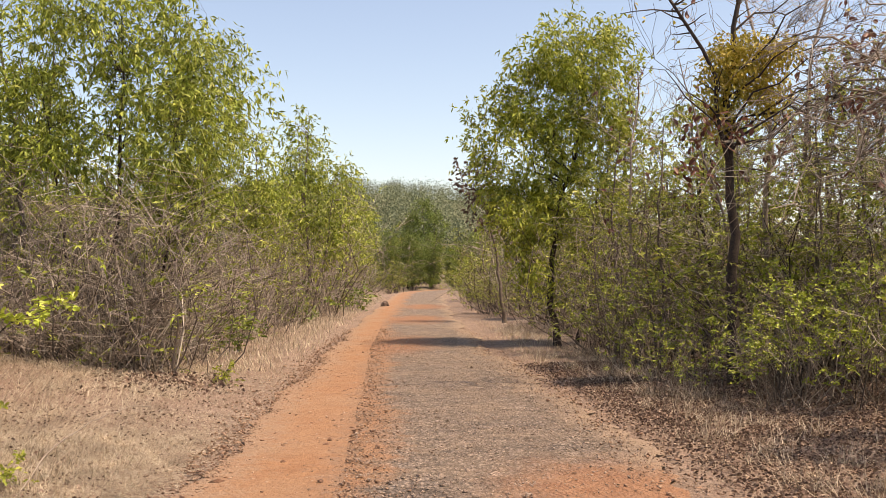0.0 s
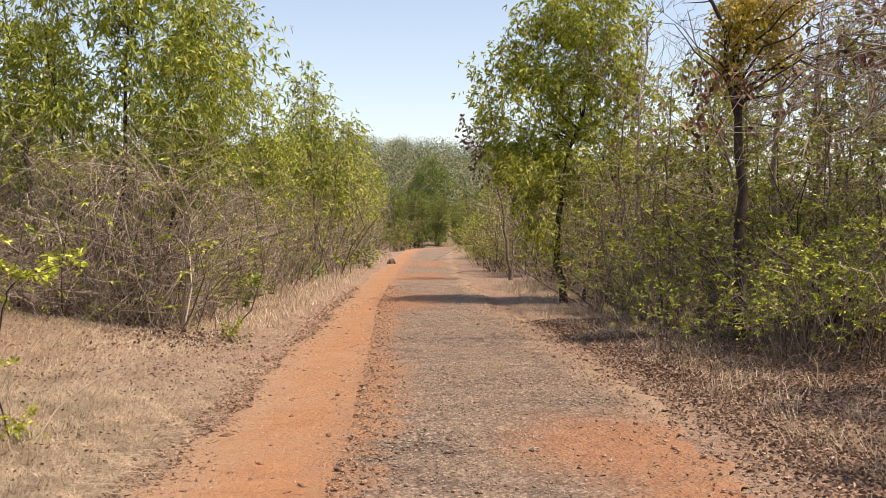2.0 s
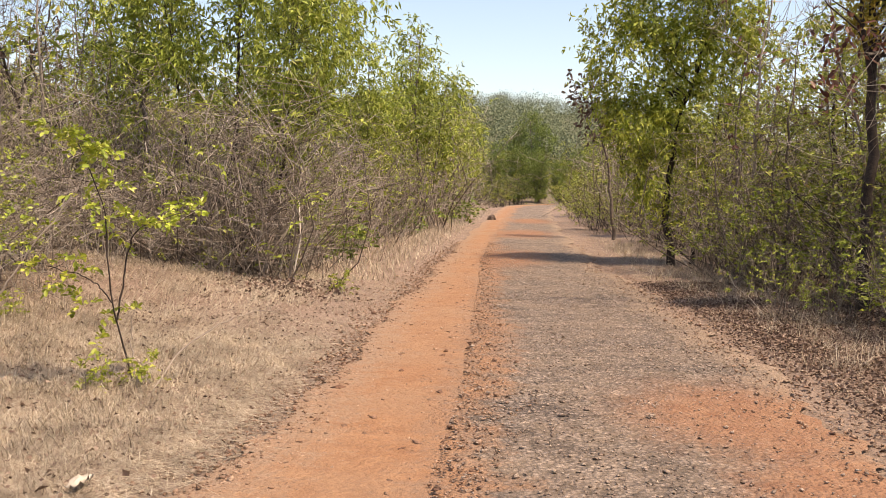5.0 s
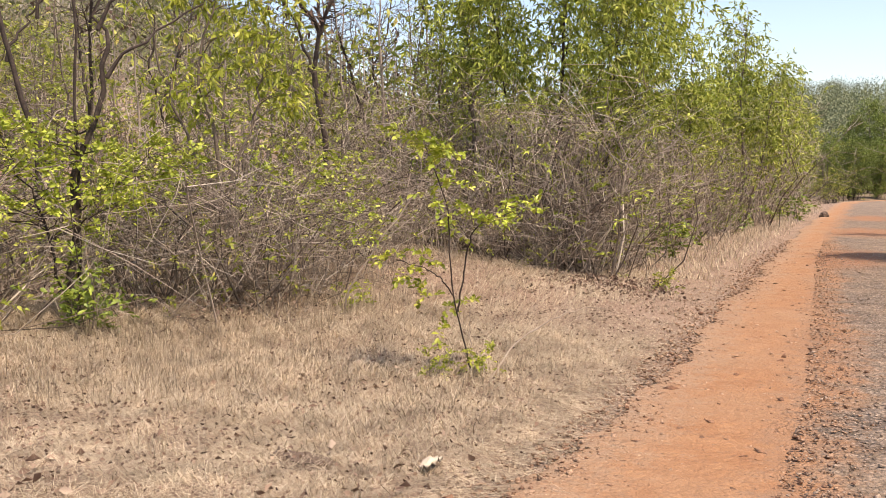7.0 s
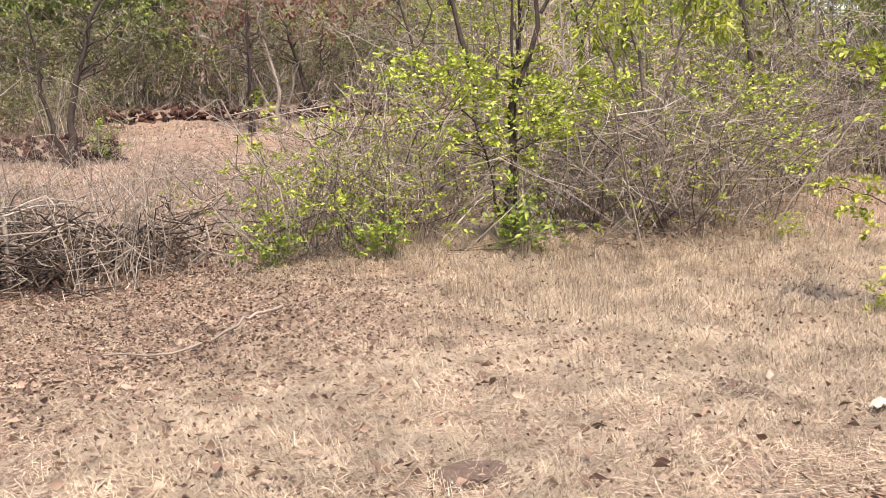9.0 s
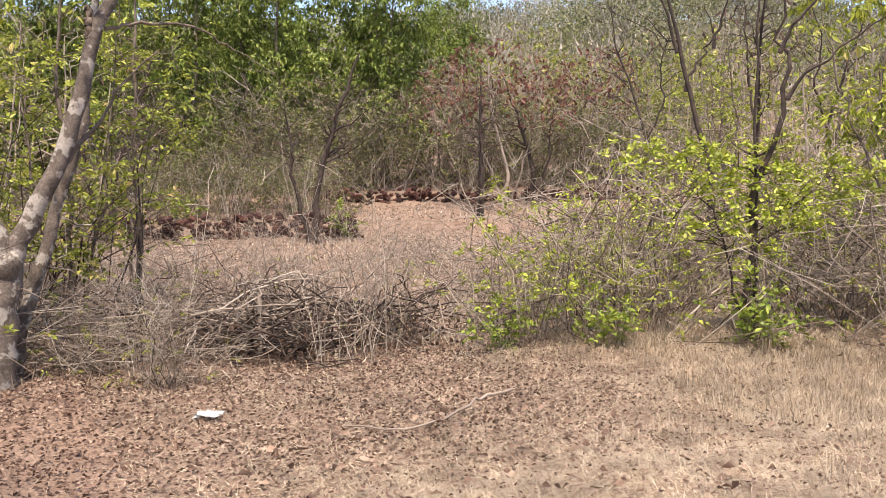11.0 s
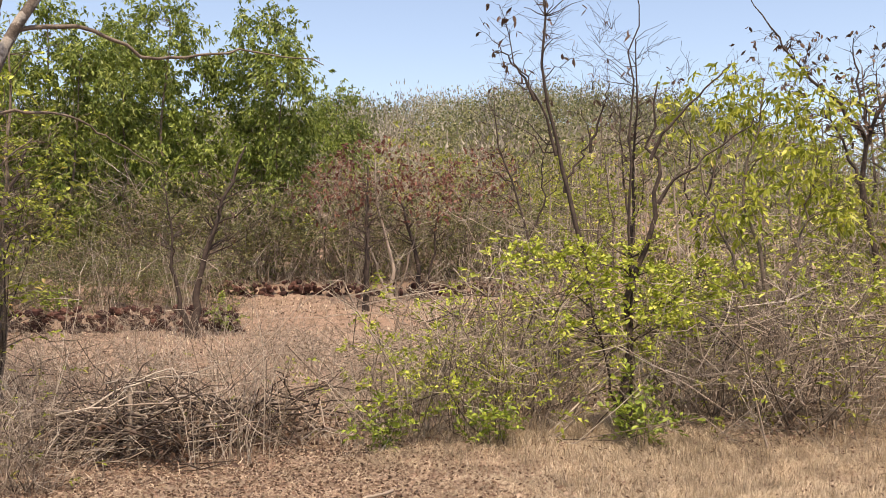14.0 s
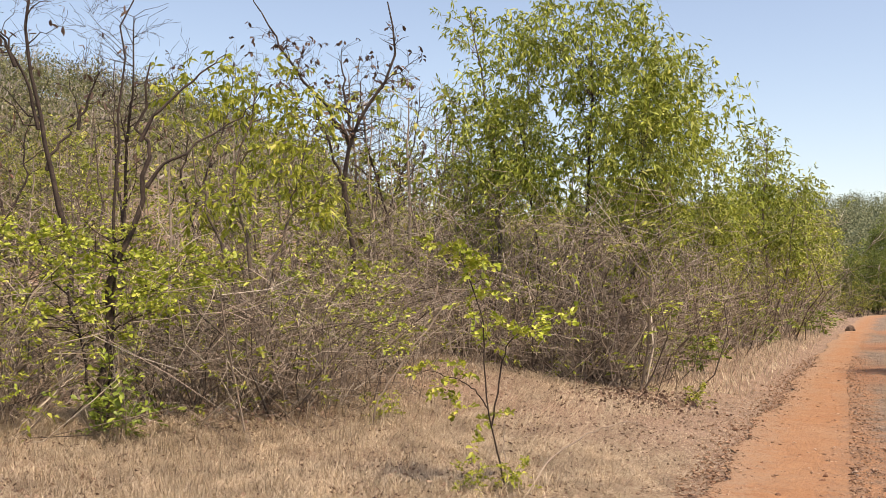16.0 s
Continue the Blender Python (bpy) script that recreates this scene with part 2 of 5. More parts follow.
LITTER = leaf_material("fallen leaves", (0.0, (0.13, 0.075, 0.052)), (0.4, (0.26, 0.165, 0.12)), (0.8, (0.37, 0.26, 0.19)), (1.0, (0.50, 0.385, 0.30)), translucent=0.15, rough=0.75, patch=4.0, tones=(0.55, 1.28))
# browner leaves than LITTER, darkened as well for the shade they lie in
BROWNLEAF = leaf_material("shade-toned brown shed leaves", (0.0, (0.09, 0.056, 0.042)), (0.5, (0.18, 0.112, 0.082)), (0.9, (0.30, 0.205, 0.152)), (1.0, (0.45, 0.34, 0.26)), translucent=0.1, rough=0.75, patch=1.0)
# the three far materials are lightened and greyed: distance haze put into the colour
FARLEAF = leaf_material("hazy far foliage", (0.0, (0.09, 0.105, 0.05)), (0.45, (0.165, 0.18, 0.08)), (0.8, (0.24, 0.25, 0.105)), (1.0, (0.31, 0.285, 0.155)), translucent=0.25, rough=0.7, patch=0.05)
FARGREY = leaf_material("hazy far bare crowns", (0.0, (0.19, 0.17, 0.137)), (0.6, (0.33, 0.298, 0.243)), (1.0, (0.45, 0.41, 0.345)), translucent=0.2, rough=0.8, patch=0.05)
FARGREEN = leaf_material("hazy green hill foliage", (0.0, (0.12, 0.145, 0.082)), (0.5, (0.175, 0.20, 0.112)), (1.0, (0.25, 0.27, 0.15)), translucent=0.25, rough=0.7, patch=0.02)
# darker than OLIVE: shade under the canopy is put into the leaf colour
SHADE = leaf_material("shade-darkened undergrowth leaves", (0.0, (0.07, 0.08, 0.035)), (0.5, (0.15, 0.165, 0.066)), (0.9, (0.25, 0.25, 0.10)), (1.0, (0.32, 0.26, 0.14)), translucent=0.2)
WHITE = plain_material("white plastic", (0.58, 0.58, 0.56), 0.5)
PAPER = plain_material("stained paper", (0.50, 0.43, 0.35), 0.7)


# ---------------------------------------------------------------- mesh writing
class Buf:
    """Gathers points and faces in arrays, and makes one mesh of them."""

    def __init__(self):
        self.v, self.f, self.n = [], [], 0

    def add(self, v, f):
        v = np.asarray(v, float).reshape(-1, 3)
        self.v.append(v)
        self.f.append(np.asarray(f, int) + self.n)
        self.n += len(v)

    def mesh(self, name, material, smooth=False):
        me = bpy.data.meshes.new(name)
        v = np.concatenate(self.v)
        me.vertices.add(len(v))
        me.vertices.foreach_set("co", v.ravel())
        sizes = np.concatenate([np.full(len(f), f.shape[1]) for f in self.f])
        loops = np.concatenate([f.ravel() for f in self.f])
        me.loops.add(len(loops))
        me.loops.foreach_set("vertex_index", loops)
        me.polygons.add(len(sizes))
        me.polygons.foreach_set("loop_start", np.concatenate([[0], np.cumsum(sizes)[:-1]]))
        if smooth:
            me.polygons.foreach_set("use_smooth", np.ones(len(sizes), bool))
        me.materials.append(material)
        me.update(calc_edges=True)
        return me


def part(name, buf, material, parent=None, label="", smooth=False, kind=""):
    ob = new(name, buf.mesh(name, material, smooth))
    ob.parent = parent
    return tagged(ob, label, kind=kind)


def thing(name, label, category, group="", kind=""):
    return tagged(new(name), label, category, group, kind)


def unit(a):
    return a / (np.linalg.norm(a, axis=-1, keepdims=True) + 1e-9)


def tubes(buf, p, r, sides=4):
    """Many tapered tubes at once: p (m, n, 3) points along each, r (m, n) radii."""
    m, n, _ = p.shape
    d = unit(np.gradient(p, axis=1))
    ref = np.where(np.abs(d[:, 0, 2:3]) > 0.9, np.array([1.0, 0, 0]), np.array([0, 0, 1.0]))
    a = np.empty_like(d)
    a[:, 0] = unit(np.cross(d[:, 0], ref))
    for i in range(1, n):
        a[:, i] = unit(a[:, i - 1] - (a[:, i - 1] * d[:, i]).sum(-1, keepdims=True) * d[:, i])
    b = np.cross(d, a)
    ang = np.arange(sides) * 2 * np.pi / sides
    ring = p[:, :, None] + r[:, :, None, None] * (np.cos(ang)[:, None] * a[:, :, None] + np.sin(ang)[:, None] * b[:, :, None])
    k = np.arange(sides)
    base = (np.arange(m)[:, None, None] * n + np.arange(n - 1)[None, :, None]) * sides
    q = np.stack([base + k, base + (k + 1) % sides, base + sides + (k + 1) % sides, base + sides + k], -1)
    buf.add(ring.reshape(-1, 3), q.reshape(-1, 4))


def leaves(buf, c, d, length, width, rng, shape="lance", face=None):
    """Leaves with a fold along the midrib: c (m, 3) stalk ends, d (m, 3) directions."""
    m = len(c)
    d = unit(d)
    side = unit(np.cross(d, rng.normal(size=(m, 3)) if face is None else face))
    up = np.cross(side, d)
    length = (np.ones(m) * length * rng.uniform(0.65, 1.25, m))[:, None]
    width = (np.ones(m) * width * rng.uniform(0.7, 1.2, m))[:, None]
    sag = np.array([0, 0, -0.12]) * length
    if shape == "lance":
        v = np.stack([c, c + d * length * 0.45 + side * width / 2 + up * width * 0.25, c + d * length + sag,
                      c + d * length * 0.45 - side * width / 2 + up * width * 0.25], 1)
        buf.add(v, (np.arange(m)[:, None, None] * 4 + np.array([[0, 1, 2], [0, 2, 3]])).reshape(-1, 3))
    else:
        v = np.stack([c, c + d * length * 0.4 + side * width * 0.42 + up * width * 0.2, c + d * length * 0.78 + side * width * 0.42 + up * width * 0.15,
                      c + d * length + sag, c + d * length * 0.78 - side * width * 0.42 + up * width * 0.15, c + d * length * 0.4 - side * width * 0.42 + up * width * 0.2], 1)
        buf.add(v, (np.arange(m)[:, None, None] * 6 + np.array([[0, 1, 2, 3], [0, 3, 4, 5]])).reshape(-1, 4))


def sprays(buf, lines, n, per, reach, length, width, rng, shape="oval", lo=0.35):
    """Shoots with leaves in two rows, spread flat towards the light. lines (m, k, 3): the twigs that carry them."""
    m, k, _ = lines.shape
    i = rng.integers(0, m, n)
    s = (lo + (1 - lo) * rng.random(n) ** 0.6) * (k - 1.001)
    j = s.astype(int)
    f = (s - j)[:, None]
    base = lines[i, j] * (1 - f) + lines[i, j + 1] * f
    d = unit(unit(lines[i, j + 1] - lines[i, j]) * 0.6 + rng.normal(size=(n, 3)) * np.array([0.9, 0.9, 0.55]) + np.array([0, 0, 0.1]))
    r = reach * rng.uniform(0.6, 1.3, (n, 1, 1))
    u = np.linspace(0.15, 1, per)[None, :, None]
    c = base[:, None] + d[:, None] * r * u + np.array([0, 0, -0.25]) * r * u ** 2
    side = unit(np.cross(d, np.array([0, 0, 1.0])))[:, None] * np.where(np.arange(per) % 2, 1.0, -1.0)[None, :, None]
    ld = d[:, None] * (0.5 + 0.5 * u ** 3) + side * (1 - 0.7 * u ** 4) + rng.normal(size=c.shape) * 0.45
    face = np.array([0, 0, 1.0]) + rng.normal(size=c.shape) * 0.6
    leaves(buf, c.reshape(-1, 3), ld.reshape(-1, 3), length, width, rng, shape, face.reshape(-1, 3))


def tufted(buf, lines, n, per, length, width, droop, rng, reach=0.17, lo=0.4, shape="lance"):
    """Leaves in hanging bunches: short shoots that leave the twigs, each with a handful of leaves."""
    m = max(1, n // per)
    c, d = along(lines, m, rng, lo)
    c = c + rng.normal(size=(m, 3)) * reach * 0.55
    shoot = unit(d + rng.normal(size=(m, 3)) * 0.75 + np.array([0, 0, -0.15]))[:, None]
    r = reach * rng.uniform(0.5, 1.5, (m, 1, 1))
    u = rng.random((m, per, 1))
    base = c[:, None] + shoot * r * u + np.array([0, 0, -0.3]) * r * u ** 2
    way = shoot * 0.55 + rng.normal(size=(m, per, 3)) * 0.6 + np.array([0, 0, -droop])
    leaves(buf, base.reshape(-1, 3), way.reshape(-1, 3), length, width, rng, shape)


# ---------------------------------------------------------------- the lie of the land
def smooth(a, b, x):
    t = np.clip((x - a) / (b - a), 0, 1)
    return t * t * (3 - 2 * t)


ROAD_Y = [-60, 0, 6.5, 12, 19, 30, 43, 56, 70, 78, 90, 120]
ROAD_R = [2.2, 1.95, 1.82, 1.55, 0.90, 0.47, 0.25, 0.1, 0.25, 1.0, 4.5, 22]
ROAD_A = [-0.4, -0.62, -0.74, -1.04, -1.47, -1.88, -2.18, -2.44, -2.7, -2.5, 0.3, 18]
ROAD_D = [-1.7, -1.82, -1.83, -2.04, -2.27, -2.65, -2.95, -3.2, -3.5, -3.4, -0.6, 17]


def ripple(x, y):
    return (np.sin(1.1 * x + 0.7 * y) * np.sin(0.8 * y - 0.5 * x + 1) * 0.5 + 0.3 * np.sin(2.7 * x - 1.9 * y) * np.sin(2.3 * y + 1.3 * x)
            + 0.15 * np.sin(6.1 * x + 4.3 * y) * np.sin(5.2 * y - 4.7 * x))


def ground(x, y):
    """The height of the land at a place."""
    x, y = np.asarray(x, float), np.asarray(y, float)
    d, az = np.hypot(x, y), np.degrees(np.arctan2(-x, y))
    w = smooth(22, 44, az) * (1 - smooth(125, 165, az))
    near = np.interp(d, [0, 15, 24, 26.8, 27.1, 32.9, 33.2, 42, 60], [0, 0, 0.28, 0.45, 0.75, 1.35, 1.75, 2.4, 5])
    ridge = np.interp(az, [20, 35, 45, 52, 62, 70, 85, 110, 150], [0.75, 0.9, 0.97, 1.03, 0.93, 0.84, 0.8, 0.6, 0.2])
    far = np.interp(d, [60, 90, 130, 190, 240, 420, 900, 3000], [0, 8, 19, 30, 28, 10, 6, 6]) * ridge
    lim = np.interp(az, [-180, -70, -25, -5, 3, 30], [0.1, 0.15, 0.4, 0.85, 1, 0.9])
    ahead = np.interp(d, [0, 85, 150, 300, 500, 750, 1500, 3000], [0, 0, 2.5, 17, 44, 26, 14, 10]) * lim
    z = w * (near + far) + (1 - w) * ahead
    z = z + 0.42 * np.exp(-((x + 6.4) / 2.3) ** 2 - ((y - 11.2) / 2.9) ** 2) + 0.15 * np.exp(-((x + 7.5) / 1.6) ** 2 - ((y - 6.0) / 2.5) ** 2)
    z = z + 0.25 * np.exp(-((x - 6) / 2.0) ** 2 - ((y - 12) / 8.0) ** 2)
    off = np.maximum(np.interp(y, ROAD_Y, ROAD_D) - x, x - np.interp(y, ROAD_Y, ROAD_R))
    z = z + 0.05 * smooth(0.0, 0.7, np.interp(y, ROAD_Y, ROAD_D) - x) * (1 - smooth(25, 40, d))
    z = z + ripple(x, y) * 0.10 * smooth(0.1, 2.5, off) - 0.03 * (1 - smooth(-0.1, 0.5, off))
    return z + (1.8 * ripple(x * 0.045, y * 0.045) + 1.0 * ripple(x * 0.12, y * 0.12)) * smooth(60, 130, d)


def spot_at(az, d):
    """A place by its bearing, in degrees to the left of the road, and its distance from where the road is met."""
    x, y = -d * math.sin(radians(az)), d * math.cos(radians(az))
    return x, y, float(ground(x, y))


def polar_ground():
    az = np.radians(np.concatenate([np.arange(-180, -36, 3.0), np.arange(-36, 100, 0.6), np.arange(100, 180, 3.0)]))
    r = np.concatenate([np.arange(0.25, 3, 0.25), 3 * 1.043 ** np.arange(0, 165)])
    a, rr = np.meshgrid(az, r)
    x, y = -rr * np.sin(a), rr * np.cos(a)
    v = np.stack([x, y, ground(x, y)], -1).reshape(-1, 3)
    na, nr = len(az), len(r)
    i, j = np.meshgrid(np.arange(nr - 1), np.arange(na), indexing="ij")
    q = np.stack([i * na + j, (i + 1) * na + j, (i + 1) * na + (j + 1) % na, i * na + (j + 1) % na], -1).reshape(-1, 4)
    b = Buf()
    b.add(v, q[:, ::-1])
    b.add([(0, 0, float(ground(0, 0)))], np.zeros((0, 3), int))
    k = np.arange(na)
    b.f.append(np.stack([np.full(na, len(v)), k, (k + 1) % na], -1)[:, ::-1])
    return tagged(part("ground", b, SOIL, smooth=True), "dry brown soil of verges, clearing and hillsides", "ground", kind="structure")


def ribbon(name, left, right, height, material, label, seed, rag):
    """A strip along the road with ragged borders and a slight camber."""
    rng = np.random.default_rng(seed)
    y = np.concatenate([np.arange(-60, -4, 1.0), np.arange(-4, 26, 0.07), np.arange(26, 118, 0.5)])
    xl, xr = np.interp(y, ROAD_Y, left), np.interp(y, ROAD_Y, right)

    def wander(k):
        base = sum(np.sin(y * f + rng.uniform(0, 6)) * a for f, a in ((0.9, 0.5), (2.3, 0.35), (5.7, 0.25), (13, 0.2)))
        return rag * (base + rng.normal(size=len(y)) * 0.12)

    xl, xr = xl + wander(0), xr + wander(1)
    u = np.array([0, 0.02, 0.12, 0.3, 0.5, 0.7, 0.88, 0.98, 1.0])
    prof = np.array([-0.03, 0.4, 0.75, 0.95, 1, 0.95, 0.75, 0.4, -0.03])
    x = xl[:, None] + (xr - xl)[:, None] * u
    yy = np.repeat(y[:, None], len(u), 1)
    z = height * prof + ripple(x * 3, yy * 3) * 0.006 * (prof > 0)
    m, k = x.shape
    i, j = np.meshgrid(np.arange(m - 1), np.arange(k - 1), indexing="ij")
    q = np.stack([i * k + j, i * k + j + 1, (i + 1) * k + j + 1, (i + 1) * k + j], -1).reshape(-1, 4)
    b = Buf()
    b.add(np.stack([x, yy, z], -1), q)
    ob = tagged(part(name, b, material, smooth=True), label, name.split("_")[0], kind="structure")
    ob.data.attributes.new("across", "FLOAT", "POINT").data.foreach_set("value", np.tile(u, m))
    return ob


polar_ground()
ribbon("dirt_shoulder", ROAD_D, [a + 0.35 for a in ROAD_A], 0.014, DIRT, "bare red laterite dirt beside the asphalt", 3, 0.12)
ribbon("road", [a - 0.02 for a in ROAD_A], ROAD_R, 0.03, ASPHALT, "worn grey asphalt road with red dirt patches", 4, 0.2)


# ---------------------------------------------------------------- growing things
def curve(a, b, n, rng, bow=0.12, rise=0.0):
    """Bent lines from points a to points b (m, 3), of n points each."""
    s = np.linspace(0, 1, n)[None, :, None]
    length = np.linalg.norm(b - a, axis=1)[:, None, None]
    p = a[:, None] * (1 - s) + b[:, None] * s
    side = rng.normal(size=(len(a), 1, 3)) * bow * length
    p = p + side * 4 * s * (1 - s) * 0.5 + np.array([0, 0, 1.0]) * rise * length * s * (1 - s)
    inner = (s > 0) & (s < 1)
    return p + rng.normal(size=p.shape) * 0.04 * length * inner


def in_blobs(blobs, n, rng, shell=0.0):
    """Points spread through a crown made of ellipsoids (x, y, z, rx, ry, rz)."""
    bl = np.array(blobs, float)
    w = bl[:, 3] * bl[:, 4] * bl[:, 5]
    k = rng.choice(len(bl), n, p=w / w.sum())
    u = unit(rng.normal(size=(n, 3))) * (shell + (1 - shell) * rng.random((n, 1))) ** 0.5
    return bl[k, :3] + u * bl[k, 3:6]


def skeleton_of(stems, blobs, rng, limbs=14, twigs=120, r0=0.07, twig_r=0.004, fine=4, second=0.62, split=False, limb_cap=0.27):
    """Trunks, limbs and twigs that reach through the crown. stems: lists of points. Returns trunk buffer, branch buffer and twig lines."""
    trunk, branch, arms = [Buf()], Buf(), []
    spine, spine_r = [], []
    for nth, pts in enumerate(stems):
        pts = np.array(pts, float)
        thick = r0 * (1.0 if nth == 0 else second)
        s = np.linspace(0, len(pts) - 1, 14)
        p = np.stack([np.interp(s, np.arange(len(pts)), pts[:, k]) for k in range(3)], -1)
        p[1:-1] += rng.normal(size=(12, 3)) * np.array([0.02, 0.02, 0]) * (1 + r0 * 3)
        r = thick * (1 - 0.8 * np.linspace(0, 1, 14) ** 1.1) * (1 + 0.35 * np.exp(-np.linspace(0, 1, 14) * 22))
        p[0, 2] -= 0.12
        if split and nth:
            trunk.append(Buf())
        tubes(trunk[-1], p[None], r[None], 8)
        f = np.linspace(2, 13, 40)
        spine.append(np.stack([np.interp(f, np.arange(14), p[:, k]) for k in range(3)], -1))
        spine_r.append(np.interp(f, np.arange(14), r))
    spine, spine_r = np.concatenate(spine), np.concatenate(spine_r)
    ends = in_blobs(blobs, limbs, rng, 0.3)
    cost = np.linalg.norm(ends[:, None] - spine[None], axis=2) + 1.2 * np.maximum(0, spine[None, :, 2] - ends[:, None, 2] + 0.6 * np.linalg.norm(ends[:, None, :2] - spine[None, :, :2], axis=2))
    k = cost.argmin(1)
    pl = curve(spine[k], ends, 6, rng, 0.12, 0.12)
    rl = np.minimum(spine_r[k] * 0.5, r0 * limb_cap)[:, None] * np.linspace(1, 0.18, 6)
    if split:
        for i in range(len(pl)):
            arms.append(Buf())
            tubes(arms[-1], pl[i:i + 1], rl[i:i + 1], 5)
    else:
        tubes(branch, pl, rl, 4)
    nodes, nodes_r = np.concatenate([pl[:, 2:].reshape(-1, 3), spine[15:]]), np.concatenate([rl[:, 2:].ravel(), spine_r[15:]])
    tips = in_blobs(blobs, twigs, rng, 0.25)
    cost = np.linalg.norm(tips[:, None] - nodes[None], axis=2) + 0.8 * np.maximum(0, nodes[None, :, 2] - tips[:, None, 2] + 0.35 * np.linalg.norm(tips[:, None, :2] - nodes[None, :, :2], axis=2))
    k = cost.argmin(1)
    pt = curve(nodes[k], tips, fine, rng, 0.16, 0.08)
    rt = np.minimum(nodes_r[k] * 0.7, twig_r * 2.2)[:, None] * np.linspace(1, 0.35, fine)
    tubes(branch, pt, np.maximum(rt, twig_r * 0.5), 3)
    return trunk, branch, arms, pt


def along(lines, n, rng, lo=0.25):
    """n points spread along lines (m, k, 3), and the lines' directions there."""
    m, k, _ = lines.shape
    i = rng.integers(0, m, n)
    s = (lo + (1 - lo) * rng.random(n) ** 0.7) * (k - 1.001)
    j = s.astype(int)
    f = (s - j)[:, None]
    return lines[i, j] * (1 - f) + lines[i, j + 1] * f, unit(lines[i, j + 1] - lines[i, j])


def tree(name, label, category, stems, blobs, seed, leaf=None, n=4000, size=(0.12, 0.022), droop=0.8, limbs=14, twigs=130, r0=0.07,
         bark=None, spray=0.12, shape="lance", group="", twig_r=0.004, extra=None, fine=4, flat=False, second=0.62, split=False):
    rng = np.random.default_rng(seed)
    root = thing(name, label, category, group)
    trunk, branch, arms, lines = skeleton_of(stems, blobs, rng, limbs, twigs, r0, twig_r, fine, second, split)
    stem = None
    for b in trunk:
        stem = stem or part("trunk", b, bark or BARK_GREY, root, smooth=True)
        if b is not trunk[0]:
            part("stem", b, bark or BARK_GREY, root, smooth=True)
    for b in arms:
        part("limb", b, bark or BARK_GREY, stem, smooth=True)
    part("branchwork", branch, bark or BARK_GREY, root, kind="stuff")
    if leaf:
        b = Buf()
        if flat:
            sprays(b, lines, n // 8, 8, size[0] * 2.8, size[0], size[1], rng, shape)
        else:
            tufted(b, lines, n, 6 if n > 1000 else 2, size[0], size[1], droop, rng, max(0.06, spray), shape=shape)
        part("crown", b, leaf, root, kind="stuff")
    if extra:
        b = Buf()
        c, d = along(lines, extra[1], rng, 0.5)
        leaves(b, c + rng.normal(size=c.shape) * spray, d + rng.normal(size=c.shape) + np.array([0, 0, -0.7]), extra[2], extra[2] * 0.5, rng, "oval")
        part("russet_foliage", b, extra[0], root, kind="stuff")
    return root


def place(ob, x, y, turn=0.0, size=1.0, sink=0.0):
    ob.matrix_basis = pose(x, y, float(ground(x, y)) - sink, 0, 0, turn) @ Matrix.Scale(size, 4)
    return ob


def spread(ob, spots):
    """The thing at the first spot and copies at the others: (x, y, turn, size)."""
    for x, y, turn, size in spots[1:]:
        copy_thing(ob, pose(x, y, float(ground(x, y)), 0, 0, turn) @ Matrix.Scale(size, 4))
    x, y, turn, size = spots[0]
    place(ob, x, y, turn, size)


def bush(name, label, seed, width, height, stems=26, twigs=120, leaf=None, n=600, size=(0.07, 0.035), wood=None, r=0.008, group="", shape="oval", lean=0.5, droop=-0.2, low=0.1, bend=0.2):
    """A shrub of many stems from one foot."""
    rng = np.random.default_rng(seed)
    root = thing(name, label, "shrub", group)
    a = np.concatenate([rng.normal(size=(stems, 2)) * width * 0.16, np.full((stems, 1), -0.05)], 1)
    e = np.concatenate([a[:, :2] + rng.normal(size=(stems, 2)) * width * 0.36, height * rng.uniform(0.45, 1.0, (stems, 1))], 1)
    p = curve(a, e, 5, rng, bend)
    rad = (r * rng.uniform(0.5, 1.3, stems))[:, None] * np.linspace(1, 0.3, 5)
    b = Buf()
    tubes(b, p, rad, 3)
    c, d = along(p, twigs, rng, low)
    t = c + (d * 0.5 + rng.normal(size=(twigs, 3)) * np.array([1, 1, 0.55]) * lean) * width * rng.uniform(0.12, 0.42, (twigs, 1))
    t[:, 2] = np.clip(t[:, 2], 0.02, height * 1.05)
    q = curve(c, t, 3, rng, 0.18)
    tubes(b, q, np.full((twigs, 3), r * 0.4) * np.linspace(1, 0.5, 3), 3)
    part("twig_tangle", b, wood or TWIG, root, kind="stuff")
    if leaf:
        f = Buf()
        sprays(f, q, max(6, n // 8), 8, size[0] * 2.6, size[0], size[1], rng, shape)
        part("foliage", f, leaf, root, kind="stuff")
    return root


